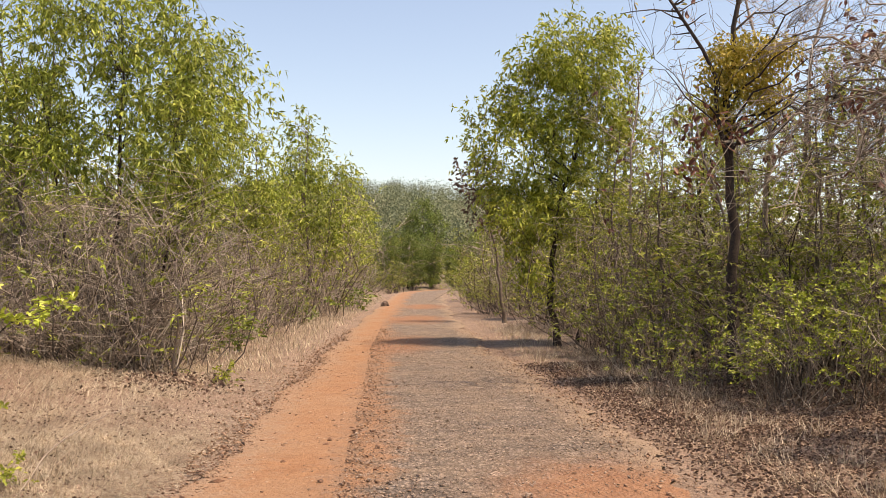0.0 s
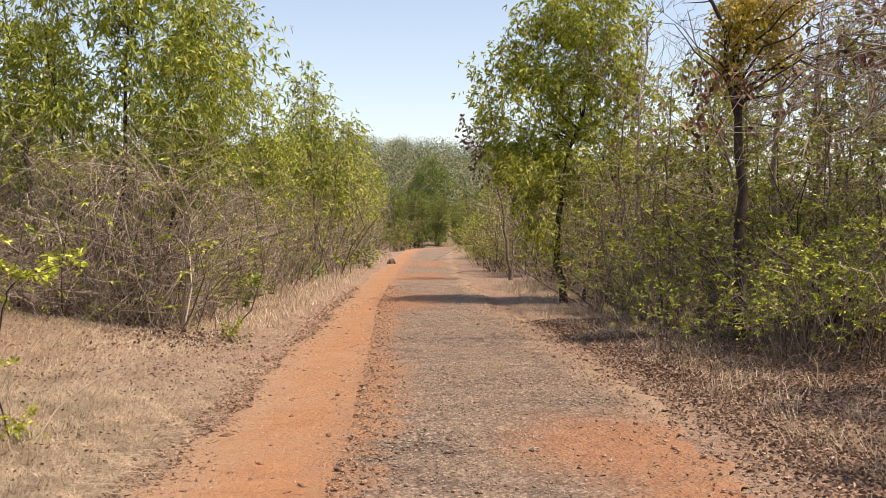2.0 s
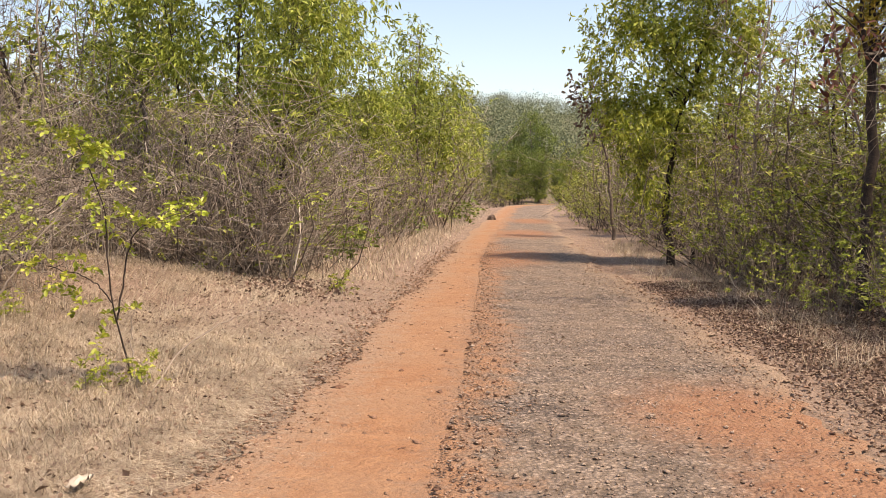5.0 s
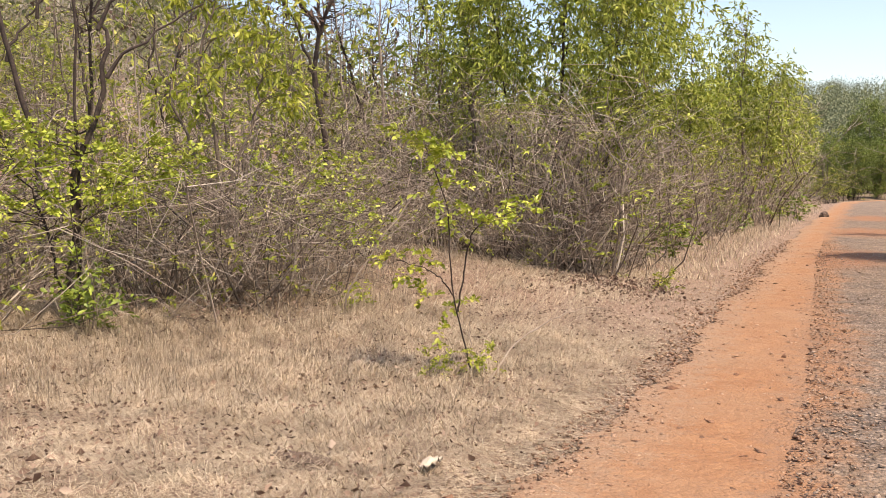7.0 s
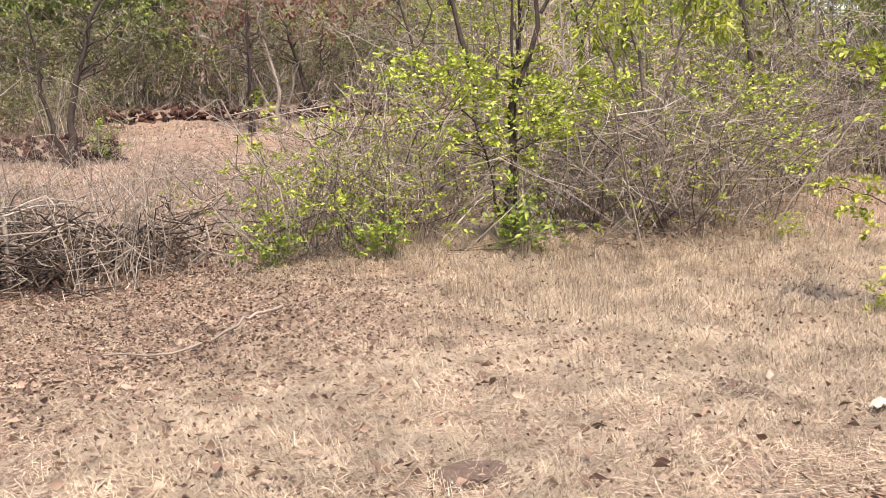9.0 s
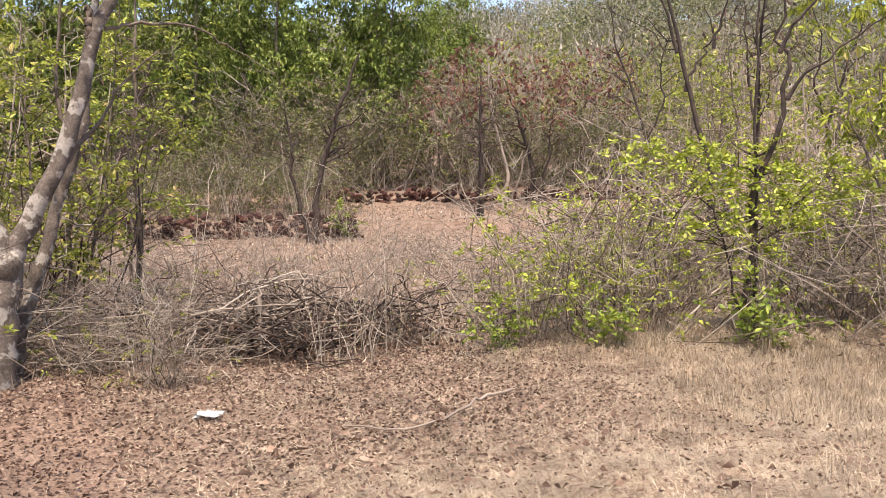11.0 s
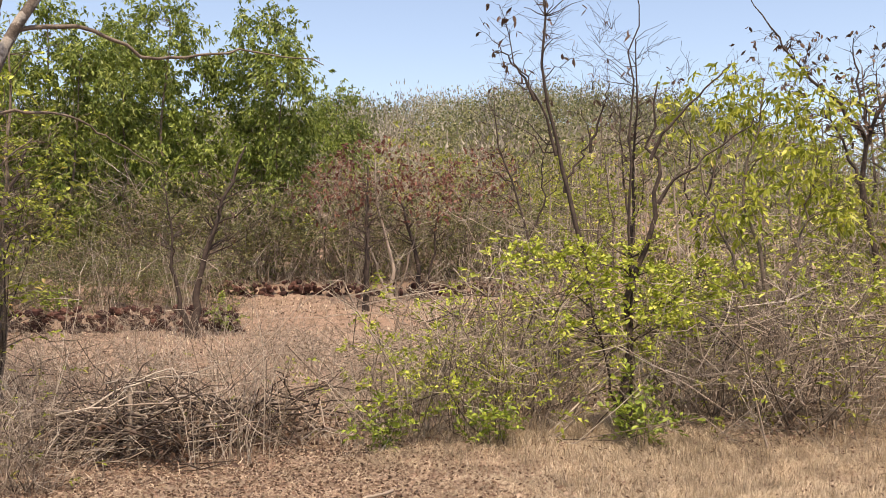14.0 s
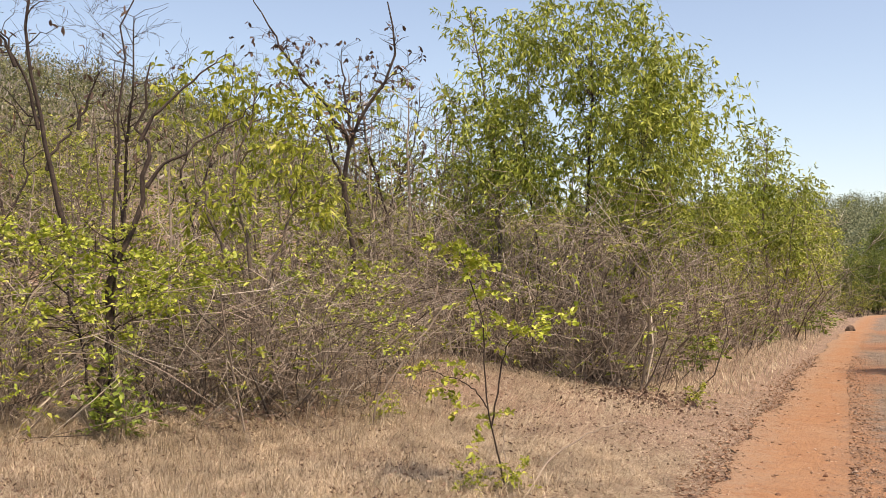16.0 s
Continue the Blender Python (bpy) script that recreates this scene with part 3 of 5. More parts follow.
# ---------------------------------------------------------------- trees on the far side of the verge (left of the road)
acacia_label = "young acacia with drooping yellow-green sickle leaves beside the verge"
place(tree("acacia_tree", acacia_label, "tree",
           [[(0, 0, 0), (-0.05, 0.1, 1.6), (0.15, 0, 3.2), (0.1, 0, 5.6)], [(0.5, 0.4, 0), (0.75, 0.3, 1.5), (0.9, 0.2, 3), (1.1, 0.1, 5.0)], [(-0.7, 0.3, 0), (-0.9, 0.3, 2), (-1.3, 0.3, 4.6)]],
           [(0.1, 0, 5.8, 1.2, 1.2, 1.0), (0.5, 0, 4.6, 1.1, 1.2, 0.8), (1.25, -0.3, 3.6, 1.0, 1.0, 0.9), (-1.2, 0.1, 5.2, 1.1, 1.1, 0.9), (-1.3, 0.1, 3.8, 1.0, 1.0, 0.8), (1.9, 0.3, 4.4, 0.8, 0.8, 0.7), (1.2, -0.5, 2.5, 0.8, 0.8, 0.9), (-0.3, -0.2, 3.2, 1.0, 1.0, 0.8), (0.9, 0, 5.2, 0.9, 0.9, 0.6)],
           11, ACACIA, 18500, (0.125, 0.036), 0.65, 34, 620, 0.06, BARK_DARK, 0.24, split=True), -5.3, 15.0)
place(tree("acacia_tree", acacia_label, "tree",
           [[(0, 0, 0), (0.1, 0, 2.5), (0.3, 0, 7)], [(0.2, 0.3, 0), (-0.4, 0.3, 2.5), (-0.8, 0.2, 6.0)]],
           [(0.3, 0, 6.0, 1.2, 1.2, 1.9), (-0.8, 0, 4.8, 1.3, 1.2, 1.7), (0.9, 0, 4.0, 1.0, 1.0, 1.4), (0, 0, 3.0, 1.3, 1.2, 1.0)],
           12, ACACIA, 11000, (0.14, 0.040), 0.6, 22, 400, 0.06, BARK_GREY, 0.25, split=True), -6.2, 23.5)
E1 = tree("acacia_tree", "slender acacia with a light open green crown", "tree",
          [[(0, 0, 0), (0.1, 0, 2), (-0.1, 0, 4), (0.1, 0, 6.4)], [(0.1, 0.2, 0), (0.6, 0.2, 2.2), (0.9, 0.2, 4.6)]],
          [(0, 0, 5.5, 1.0, 1.0, 1.5), (0.8, 0, 4.0, 1.1, 1.0, 1.3), (-0.8, 0, 3.8, 1.0, 1.0, 1.3), (0.1, 0, 2.6, 1.4, 1.3, 1.0)],
          13, ACACIA, 6200, (0.165, 0.050), 0.6, 20, 230, 0.055, BARK_GREY, 0.26, group="roadside acacias", fine=3)
spread(E1, [(-4.4, 30, 0, 1.02), (-5.0, 25.0, 120, 0.80), (-5.5, 36, 200, 1.05), (-4.6, 44, 60, 1.0), (-6.6, 42, 150, 1.1), (-5.4, 54, 10, 1.05), (-6.4, 66, 90, 1.0),
            (-8.5, 29, 40, 1.05), (-7, 78, 300, 1.1), (-10.5, 23.5, 220, 1.0),
            (3.6, 31, 80, 0.85), (4.6, 40, 170, 0.95), (3.4, 52, 20, 0.95), (5.2, 62, 230, 1.0), (7.2, 75, 60, 1.1)])

place(tree("acacia_tree", "tall thin acacia with a sparse airy crown behind the verge", "tree",
           [[(0, 0, 0), (0.1, 0, 2), (0.0, 0, 3.6), (-0.3, 0, 5.0), (-0.6, 0, 6.6)], [(0, 0, 2.8), (0.5, 0.1, 4.2), (0.6, 0.1, 6.0)], [(0.1, 0.2, 0), (0.7, 0.2, 2.4), (0.9, 0.2, 4.2)]],
           [(-0.7, 0, 6.3, 0.7, 0.7, 0.6), (-0.7, 0, 5.0, 0.7, 0.7, 0.7), (0.5, 0, 5.9, 0.8, 0.7, 0.8), (0.3, 0, 4.4, 0.9, 0.8, 0.6), (-0.2, 0, 3.2, 1.0, 0.9, 0.6), (0.9, 0, 3.6, 0.7, 0.7, 0.7), (0.2, 0, 2.2, 1.0, 0.9, 0.6)],
           131, ACACIA, 4600, (0.13, 0.038), 0.65, 26, 260, 0.055, BARK_GREY, 0.2, split=True), -7.3, 16.0)

# the acacia across the road, and the dark-trunked tree with russet leaves
place(tree("acacia_tree", "tall acacia with a dense yellow-green crown over the road edge", "tree",
           [[(0, 0, 0), (-0.15, 0, 1.4), (0.05, 0, 3.0), (0.5, 0, 4.4), (0.6, 0, 6.4)], [(0.45, 0.3, 0), (0.7, 0.3, 1.5), (1.0, 0.3, 4.0)]],
           [(0.5, 0, 6.15, 1.3, 1.2, 1.0), (-0.3, 0, 5.5, 1.1, 1.0, 0.9), (-1.0, 0, 4.2, 1.2, 1.0, 1.2), (1.0, 0, 4.9, 1.0, 1.0, 1.0), (-0.75, -0.2, 2.9, 1.0, 0.9, 0.9), (0.3, 0, 4.4, 0.9, 0.9, 1.0), (0.7, 0, 3.0, 1.2, 1.0, 1.0), (-0.1, -0.4, 1.7, 0.9, 0.7, 0.7)],
           14, FRESH_ACACIA, 28000, (0.125, 0.042), 0.5, 26, 560, 0.075, BARK_DARK, 0.24, split=True), 2.45, 20.0)
place(tree("half_bare_tree", "dark-trunked half-bare tree with russet and yellowed leaves", "tree",
           [[(0, 0, 0), (0.0, 0, 1.6), (-0.1, 0, 3.2), (0.0, 0, 4.6), (0.35, 0, 6.8)], [(-0.05, 0, 2.6), (-0.35, -0.2, 4.2), (-1.3, -0.4, 5.6), (-1.8, -0.4, 6.4)]],
           [(-1.0, -0.3, 5.5, 1.0, 0.9, 0.9), (1.2, -0.3, 4.9, 1.0, 0.9, 0.9), (0.2, 0, 6.3, 1.2, 1.0, 0.6), (-0.9, -0.4, 4.0, 0.6, 0.6, 0.5), (1.3, -0.3, 3.6, 0.8, 0.8, 0.6)],
           15, YELLOWED, 160, (0.085, 0.04), 0.4, 26, 240, 0.085, BARK_DARK, 0.09, "oval", twig_r=0.006, second=0.4, split=True), 3.9, 12.5)
half_bare = bpy.data.objects["half_bare_tree"]
rng = np.random.default_rng(151)
for name, colour, blobs, n, size, label in (
        ("yellowed_clump", YELLOWED, [(-0.1, 0, 4.1, 0.42, 0.45, 0.45), (0.4, 0, 3.95, 0.36, 0.45, 0.5), (0.1, 0, 4.45, 0.5, 0.45, 0.3), (0.6, -0.1, 4.4, 0.34, 0.4, 0.28), (-0.2, 0, 3.55, 0.3, 0.3, 0.3)], 5400, 0.062, "dense clump of yellowed leaves"),
        ("russet_foliage", RUSSET, [(-0.4, -0.3, 3.4, 0.45, 0.4, 0.3), (-0.6, -0.3, 2.8, 0.35, 0.3, 0.35), (-0.1, -0.3, 3.3, 0.3, 0.3, 0.25), (1.6, -0.3, 4.5, 0.4, 0.4, 0.35), (1.5, -0.3, 3.7, 0.5, 0.4, 0.3)], 210, 0.12, "broad russet leaves")):
    b = Buf()
    c = in_blobs(blobs, n, rng)
    leaves(b, c, rng.normal(size=c.shape) + np.array([0, 0, -0.8]), size, size * 0.5, rng, "oval")
    part(name, b, colour, half_bare, label, kind="stuff")

# the bare tree whose pale boughs hang across the edge of the wood
tangle = thing("bare_tree", "leafless tree with long drooping pale grey boughs", "tree")
rng = np.random.default_rng(152)
b = Buf()
p = curve(np.array([[0, 0, -0.1]]), np.array([[0.2, 0.1, 5.2]]), 12, rng, 0.06)
tubes(b, p, np.linspace(0.085, 0.025, 12)[None], 8)
bole = part("trunk", b, BARK_GREY, tangle, smooth=True)
ends = np.stack([rng.uniform(-2.6, -0.2, 40), rng.uniform(-1.2, 1.0, 40), rng.uniform(1.7, 4.3, 40)], -1)
lines = curve(p[0][rng.integers(5, 11, 40)], ends, 9, rng, 0.22, 0.35)
for line in lines:
    b = Buf()
    tubes(b, line[None], (rng.uniform(0.011, 0.024) * np.linspace(1, 0.3, 9))[None], 5)
    part("bough", b, TWIG, bole, smooth=True)
c, d = along(lines, 640, rng, 0.2)
t = c + (d * 0.6 + rng.normal(size=c.shape) * np.array([0.7, 0.6, 0.4])) * rng.uniform(0.25, 0.9, (640, 1))
b = Buf()
tubes(b, curve(c, t, 5, rng, 0.2, 0.15), np.full((640, 5), 0.0052) * np.linspace(1, 0.5, 5), 3)
part("branchwork", b, TWIG, tangle, kind="stuff")
place(tangle, 6.25, 11.2, 0)
spread(tree("bare_tree", "bare grey tree with a tangle of dry branches", "tree",
           [[(0, 0, 0), (0.2, 0, 1.6), (0.1, 0, 3.4), (0.6, 0, 5.5)], [(0.2, 0.2, 0), (0.7, 0.1, 1.8), (1.5, 0, 4.2)]],
           [(-0.5, -0.6, 2.9, 1.3, 1.2, 1.0), (0.9, -0.3, 3.4, 1.5, 1.2, 1.3), (0.3, 0, 4.9, 1.4, 1.3, 1.0)],
           16, RUSSET, 90, (0.11, 0.06), 0.6, 40, 420, 0.05, TWIG, 0.05, "oval", twig_r=0.0065, group="tangled bare trees"), [(5.7, 10.1, 0, 1.0), (4.9, 13.6, 130, 1.15), (7.4, 12.8, 220, 1.15), (3.3, 16.6, 60, 0.95), (5.6, 14.6, 20, 1.2)])
place(tree("bare_tree", "leaning tree with a pale dry crown above the road bend", "tree",
           [[(0, 0, 0), (-0.2, 0, 2), (-0.9, 0, 4.6)]], [(-0.9, 0, 4.6, 0.9, 0.9, 0.9), (-0.6, 0, 3.6, 0.8, 0.8, 0.7)],
           17, WITHERED, 500, (0.16, 0.08), 0.5, 14, 120, 0.06, BARK_GREY, 0.1, "oval", twig_r=0.006), 1.9, 29)

# darker leafy trees that fill the wood on the right, and unseen ones that shade both verges
W1 = tree("forest_tree", "crooked forest tree with dull green leaves in the wood", "tree",
          [[(0, 0, 0), (0.15, 0, 1.8), (-0.1, 0, 3.4), (0.2, 0, 5.4)], [(0.1, 0.1, 0.6), (0.6, 0.2, 2.4), (1.0, 0.3, 4.2)]],
          [(0, 0, 4.6, 1.4, 1.3, 1.3), (0.9, 0, 3.4, 1.2, 1.2, 1.1), (-0.9, 0, 3.0, 1.1, 1.1, 1.1), (0, 0, 2.0, 1.4, 1.3, 0.8)],
          18, OLIVE, 4800, (0.105, 0.046), 0.5, 22, 190, 0.065, BARK_DARK, group="wood trees", fine=3)
# from (6.7, 6.6) on: out of view, added to shade the verges
spread(W1, [(4.6, 16.5, 0, 0.8), (8.2, 13, 160, 1.05), (6.0, 19.5, 210, 1.0), (8.5, 18, 300, 1.1), (4.2, 24, 30, 0.95), (6.8, 25, 110, 1.05), (9.5, 23, 250, 1.15), 
            (5.6, 29.5, 330, 1.0), (10.6, 12, 90, 1.05), (6, 86, 10, 1.2), (6.7, 6.6, 15, 0.9), (-5.3, -2.0, 0, 0.95), (-7.4, -3.2, 120, 1.0), (5.7, 5.4, 30, 0.9), (5.3, 3.6, 70, 0.9), (6.9, 3.0, 310, 1.0), (7.7, 6.4, 200, 1.0), (5.4, 7.2, 150, 0.8), (4.8, 4.5, 110, 0.8), (5.1, 2.2, 20, 0.85)])

# the wood behind the left verge: leafless and thinly leaved trees
B1 = tree("bare_tree", "slim leafless tree with upswept grey branches", "tree",
          [[(0, 0, 0), (-0.15, 0, 1.6), (0.12, 0, 2.8), (-0.35, 0, 4.2), (-0.75, 0, 5.3), (-0.85, 0, 6.5)], [(0.1, 0, 2.7), (0.5, 0.1, 3.7), (0.35, 0.2, 4.7), (0.85, 0.2, 6.0)]],
          [(-0.4, 0, 5.8, 1.4, 1.3, 1.3), (0.8, 0, 5.2, 1.2, 1.1, 1.1), (-0.9, 0, 4.4, 1.1, 1.0, 0.9)],
          19, WITHERED, 60, (0.14, 0.06), 0.8, 30, 240, 0.050, BARK_DARK, 0.04, "oval", group="bare trees", twig_r=0.007)
spread(B1, [(-12.6, 12.0, 140, 0.9), (-14.5, 16, 250, 0.95), (-9.9, 16.5, 60, 0.85), (-17, 13, 30, 0.9), (-12, 20, 190, 0.95)])
place(tree("bare_tree", "slim dark bare tree with a few curled leaves on its twigs", "tree",
           [[(0.05, 0, 0), (0.03, 0, 1.26), (0, 0, 1.9), (-0.17, 0, 2.39), (-0.34, 0, 3.1), (-0.48, 0, 3.72), (-0.66, 0, 4.67), (-0.62, 0, 5.8), (-0.7, 0, 6.7)],
            [(-0.34, 0, 3.05), (-0.1, 0.1, 3.45), (0.04, 0.1, 3.7), (-0.1, 0.1, 4.2)], [(-0.46, 0, 3.6), (-0.77, -0.1, 4.44), (-1.02, -0.1, 4.77), (-1.29, -0.2, 5.7)],
            [(-0.77, -0.1, 4.4), (-1.1, 0, 4.9), (-1.45, 0.1, 5.3)], [(0.04, 0.1, 3.65), (0.2, 0, 4.1), (0.32, 0, 4.5)]],
           [(-0.9, 0, 5.2, 0.9, 0.8, 0.8), (-0.2, 0, 5.3, 0.9, 0.8, 0.7), (-1.2, 0, 4.3, 0.6, 0.6, 0.4), (0.3, 0, 4.5, 0.5, 0.6, 0.5)],
           19, WITHERED, 70, (0.12, 0.055), 0.9, 26, 230, 0.050, BARK_DARK, 0.05, "oval", twig_r=0.005, second=0.42, split=True), -10.61, 9.13, 49)
place(tree("bare_tree", "thin tree with curled dark leaves hanging on bare twigs", "tree",
           [[(0.05, 0, 0), (0.03, 0, 0.62), (0, 0, 1.4), (-0.06, 0, 2.13), (-0.21, 0, 3.0), (-0.11, 0, 3.84), (0.05, 0, 4.34), (0.49, 0, 4.86), (0.68, 0, 5.58), (0.45, 0, 6.2)],
            [(-0.11, 0, 3.8), (-0.53, 0, 4.36), (-1.2, -0.1, 5.09), (-1.5, -0.1, 5.6), (-1.87, -0.1, 6.25)], [(-0.2, 0, 2.95), (-0.31, 0.1, 3.35), (-0.61, 0.2, 4.09), (-0.85, 0.2, 4.8)], [(-0.1, 0, 3.85), (-0.25, 0.1, 4.5), (-0.3, 0.1, 5.4)]],
           [(-1.4, 0, 5.1, 0.9, 0.8, 0.6), (-0.5, 0, 4.9, 0.9, 0.8, 0.7), (0.5, 0, 5.2, 0.7, 0.7, 0.7), (-0.3, 0, 4.2, 0.9, 0.8, 0.4)],
           20, WITHERED, 380, (0.095, 0.05), 0.9, 30, 300, 0.058, BARK_DARK, 0.06, "oval", twig_r=0.005, second=0.55, split=True), -8.75, 13.4, 33)
S1 = tree("forest_tree", "thin forest tree with sparse yellow-green leaves", "tree",
          [[(0, 0, 0), (0.1, 0, 1.6), (-0.1, 0, 3), (0.15, 0, 4.6)], [(0.1, 0.1, 0), (0.5, 0.1, 1.6), (0.7, 0.2, 3.6)], [(-0.1, 0, 0), (-0.5, 0, 1.7), (-0.6, 0, 3.4)]],
          [(0, 0, 3.8, 1.0, 1.0, 1.1), (0.7, 0, 2.9, 0.9, 0.9, 1.0), (-0.6, 0, 2.8, 0.9, 0.9, 1.0), (0, 0, 1.7, 1.1, 1.1, 0.9)],
          21, ACACIA, 1250, (0.08, 0.034), 0.3, 22, 200, 0.04, BARK_GREY, group="thin forest trees", fine=3, flat=True)
spread(S1, [(-9.6, 12.5, 0, 1.0), (-8.3, 18.0, 75, 1.25), (-10.6, 16.2, 165, 1.25), (-11.6, 22.0, 255, 1.3), (-8.0, 16.2, 90, 1.0), (-11, 14.5, 200, 1.0), (-12.5, 17.5, 300, 1.1), (-10.0, 19.5, 30, 1.1), (-14, 12.5, 120, 1.0), (-15.5, 18, 10, 1.1), (-13, 22.5, 220, 1.1), (-7.2, 20, 320, 1.0),
            (-11.7, 10.6, 260, 0.85), (-11.4, 0.7, 40, 0.95), (-12.3, 1.6, 170, 1.0), (-10.7, -0.5, 290, 0.9), (3.5, 15.0, 50, 0.85), (4.3, 13.9, 140, 0.8), (5.2, 12.9, 230, 0.85), (3.2, 17.4, 310, 0.9), (4.8, 15.2, 90, 0.95), (6.0, 13.2, 20, 0.9), (-20, 17, 160, 1.1), (-10.5, 27, 0, 1.15), (-12, 40, 30, 1.2), (-16, 37, 200, 1.2)])

# ---------------------------------------------------------------- the clearing, its low walls and the trees round it
def polar_wall(az0, az1, d0, d1, rows, seed, label):
    rng = np.random.default_rng(seed)
    root = thing("laterite_wall", label, "wall", kind="structure")
    shapes = []
    for k in range(7):
        bm = bmesh.new()
        bmesh.ops.create_icosphere(bm, subdivisions=1, radius=0.5)
        for v in bm.verts:
            v.co *= rng.uniform(0.75, 1.15)
            v.co = Vector((max(-0.42, min(0.42, v.co.x)), max(-0.42, min(0.42, v.co.y)), max(-0.40, min(0.40, v.co.z))))
        me = bpy.data.meshes.new("stone")
        bm.to_mesh(me)
        bm.free()
        me.materials.append(LATERITE)
        shapes.append(me)
    a = az0
    while a > az1:
        f = (az0 - a) / (az0 - az1)
        d = d0 + (d1 - d0) * f
        x, y, z = spot_at(a, d - 0.85 + rng.uniform(-0.12, 0.12))
        for row in range(rows):
            if row == rows - 1 and rng.random() < 0.45 or rng.random() < 0.04:
                continue
            s = rng.uniform(0.13, 0.28)
            ob = new("stone", shapes[rng.integers(7)])
            ob.parent = root
            jx, jy = rng.normal(size=2) * 0.09
            ob.matrix_basis = pose(x + jx, y + jy, z - 0.02 + row * 0.115 + rng.uniform(-0.05, 0.05), *rng.uniform(-25, 25, 2), rng.uniform(0, 360)) @ Matrix.Diagonal((s * 1.25, s * 1.1, s, 1))
        a -= math.degrees(rng.uniform(0.12, 0.21) / d)
    return root


polar_wall(83.5, 69.5, 26.9, 27.1, 6, 31, "low tumbled dark red laterite boulder wall in the clearing")
polar_wall(71.5, 52.0, 33.0, 33.2, 5, 32, "long low laterite terrace wall behind the clearing")

# the forked tree with pale patched bark
fork = thing("forked_tree", "forked tree with pale lichen-patched bark by the verge", "tree")
rng = np.random.default_rng(40)
b = Buf()


def limb(points, r0, r1, sides=10, wobble=0.012):
    pts = np.array(points, float)
    s = np.linspace(0, len(pts) - 1, 22)
    p = np.stack([np.interp(s, np.arange(len(pts)), pts[:, k]) for k in range(3)], -1)
    for _ in range(2):
        p[1:-1] = (p[:-2] + 2 * p[1:-1] + p[2:]) / 4
    p[1:-1] += rng.normal(size=(20, 3)) * wobble
    tubes(b, p[None], (np.linspace(r0, r1, 22) * rng.uniform(0.93, 1.07, 22))[None], sides)
    return p


limbs = []
for name, points, r0, r1, sides in (
        ("trunk", [(-0.04, 0, -0.2), (-0.03, 0, 0.0), (-0.01, 0, 0.3), (0.02, 0, 0.67), (0.06, 0, 0.95), (0.07, 0, 1.12)], 0.150, 0.105, 12),
        ("second_stem", [(0.10, 0.35, -0.2), (0.12, 0.35, 0.17), (0.15, 0.35, 0.45), (0.33, 0.35, 1.0), (0.49, 0.35, 1.5), (0.66, 0.35, 2.0), (0.72, 0.35, 2.35), (0.8, 0.4, 3.2), (0.9, 0.4, 4.4)], 0.075, 0.025, 9),
        ("limb", [(0.07, 0, 0.98), (-0.02, 0, 1.21), (-0.15, 0, 1.62), (-0.19, 0.03, 2.0), (-0.19, 0.05, 2.2), (-0.16, 0.05, 2.42), (-0.05, 0.05, 2.71), (0.06, 0.05, 3.16), (0.1, 0.05, 3.6), (0.1, 0, 4.6), (0.0, 0, 5.6)], 0.084, 0.030, 10),
        ("limb", [(0.07, 0, 0.98), (0.17, 0, 1.18), (0.33, 0, 1.52), (0.56, 0, 1.94), (0.63, 0, 2.33), (0.75, 0, 2.82), (0.94, 0, 3.23), (1.17, 0, 3.65), (1.5, 0, 4.4), (1.7, 0, 5.6)], 0.088, 0.030, 10),
        ("branch", [(-0.17, 0.05, 2.38), (-0.32, -0.1, 2.51), (-0.5, -0.2, 2.66), (-1.0, -0.3, 3.1)], 0.045, 0.018, 7),
        ("branch", [(-0.17, 0, 1.66), (-0.32, -0.1, 2.08), (-0.42, -0.1, 2.35), (-0.7, -0.2, 3.0)], 0.026, 0.010, 6),
        ("branch", [(-0.02, 0.05, 3.1), (-0.09, 0.1, 3.42), (-0.14, 0.1, 3.7), (-0.4, 0.1, 4.4)], 0.036, 0.012, 6),
        ("branch", [(0.75, 0, 2.82), (1.05, 0.1, 2.93), (1.52, 0.2, 2.96), (1.86, 0.3, 2.85), (2.3, 0.3, 2.6)], 0.017, 0.005, 5),
        ("branch", [(0.9, 0, 3.17), (0.94, 0.1, 3.38), (0.98, 0.1, 3.7), (1.0, 0.2, 4.6)], 0.052, 0.020, 8),
        ("branch", [(1.1, 0, 3.55), (1.62, 0.1, 3.71), (2.17, 0.1, 3.49), (2.7, 0.1, 3.62), (3.26, 0.2, 3.75), (3.9, 0.2, 3.7)], 0.022, 0.005, 5),
        ("branch_stub", [(0.72, 0, 2.70), (0.71, -0.02, 2.85), (0.70, -0.03, 3.0)], 0.034, 0.026, 7),
        ("branch", [(0.5, 0.1, 1.75), (0.78, 0.2, 2.1), (0.95, 0.2, 2.4), (1.3, 0.3, 2.75)], 0.020, 0.006, 5)):
    b = Buf()
    limb(points, r0, r1, sides)
    bough = part(name, b, BARK_PALE if r0 > 0.055 else BARK_GREY, fork if not name.startswith("branch") else limbs[0 if points[0][0] < 0.3 else -1], "", True)
    if name == "limb":
        limbs.append(bough)
b = Buf()
c = in_blobs([(0.5, 0, 5.4, 1.8, 1.6, 0.9), (-0.9, 0, 3.6, 0.7, 0.8, 0.8)], 1100, rng)
leaves(b, c, rng.normal(size=c.shape) + np.array([0, 0, -0.6]), 0.12, 0.05, rng)
part("crown", b, OLIVE, fork, kind="stuff")
place(fork, -8.40, -0.02, 90)

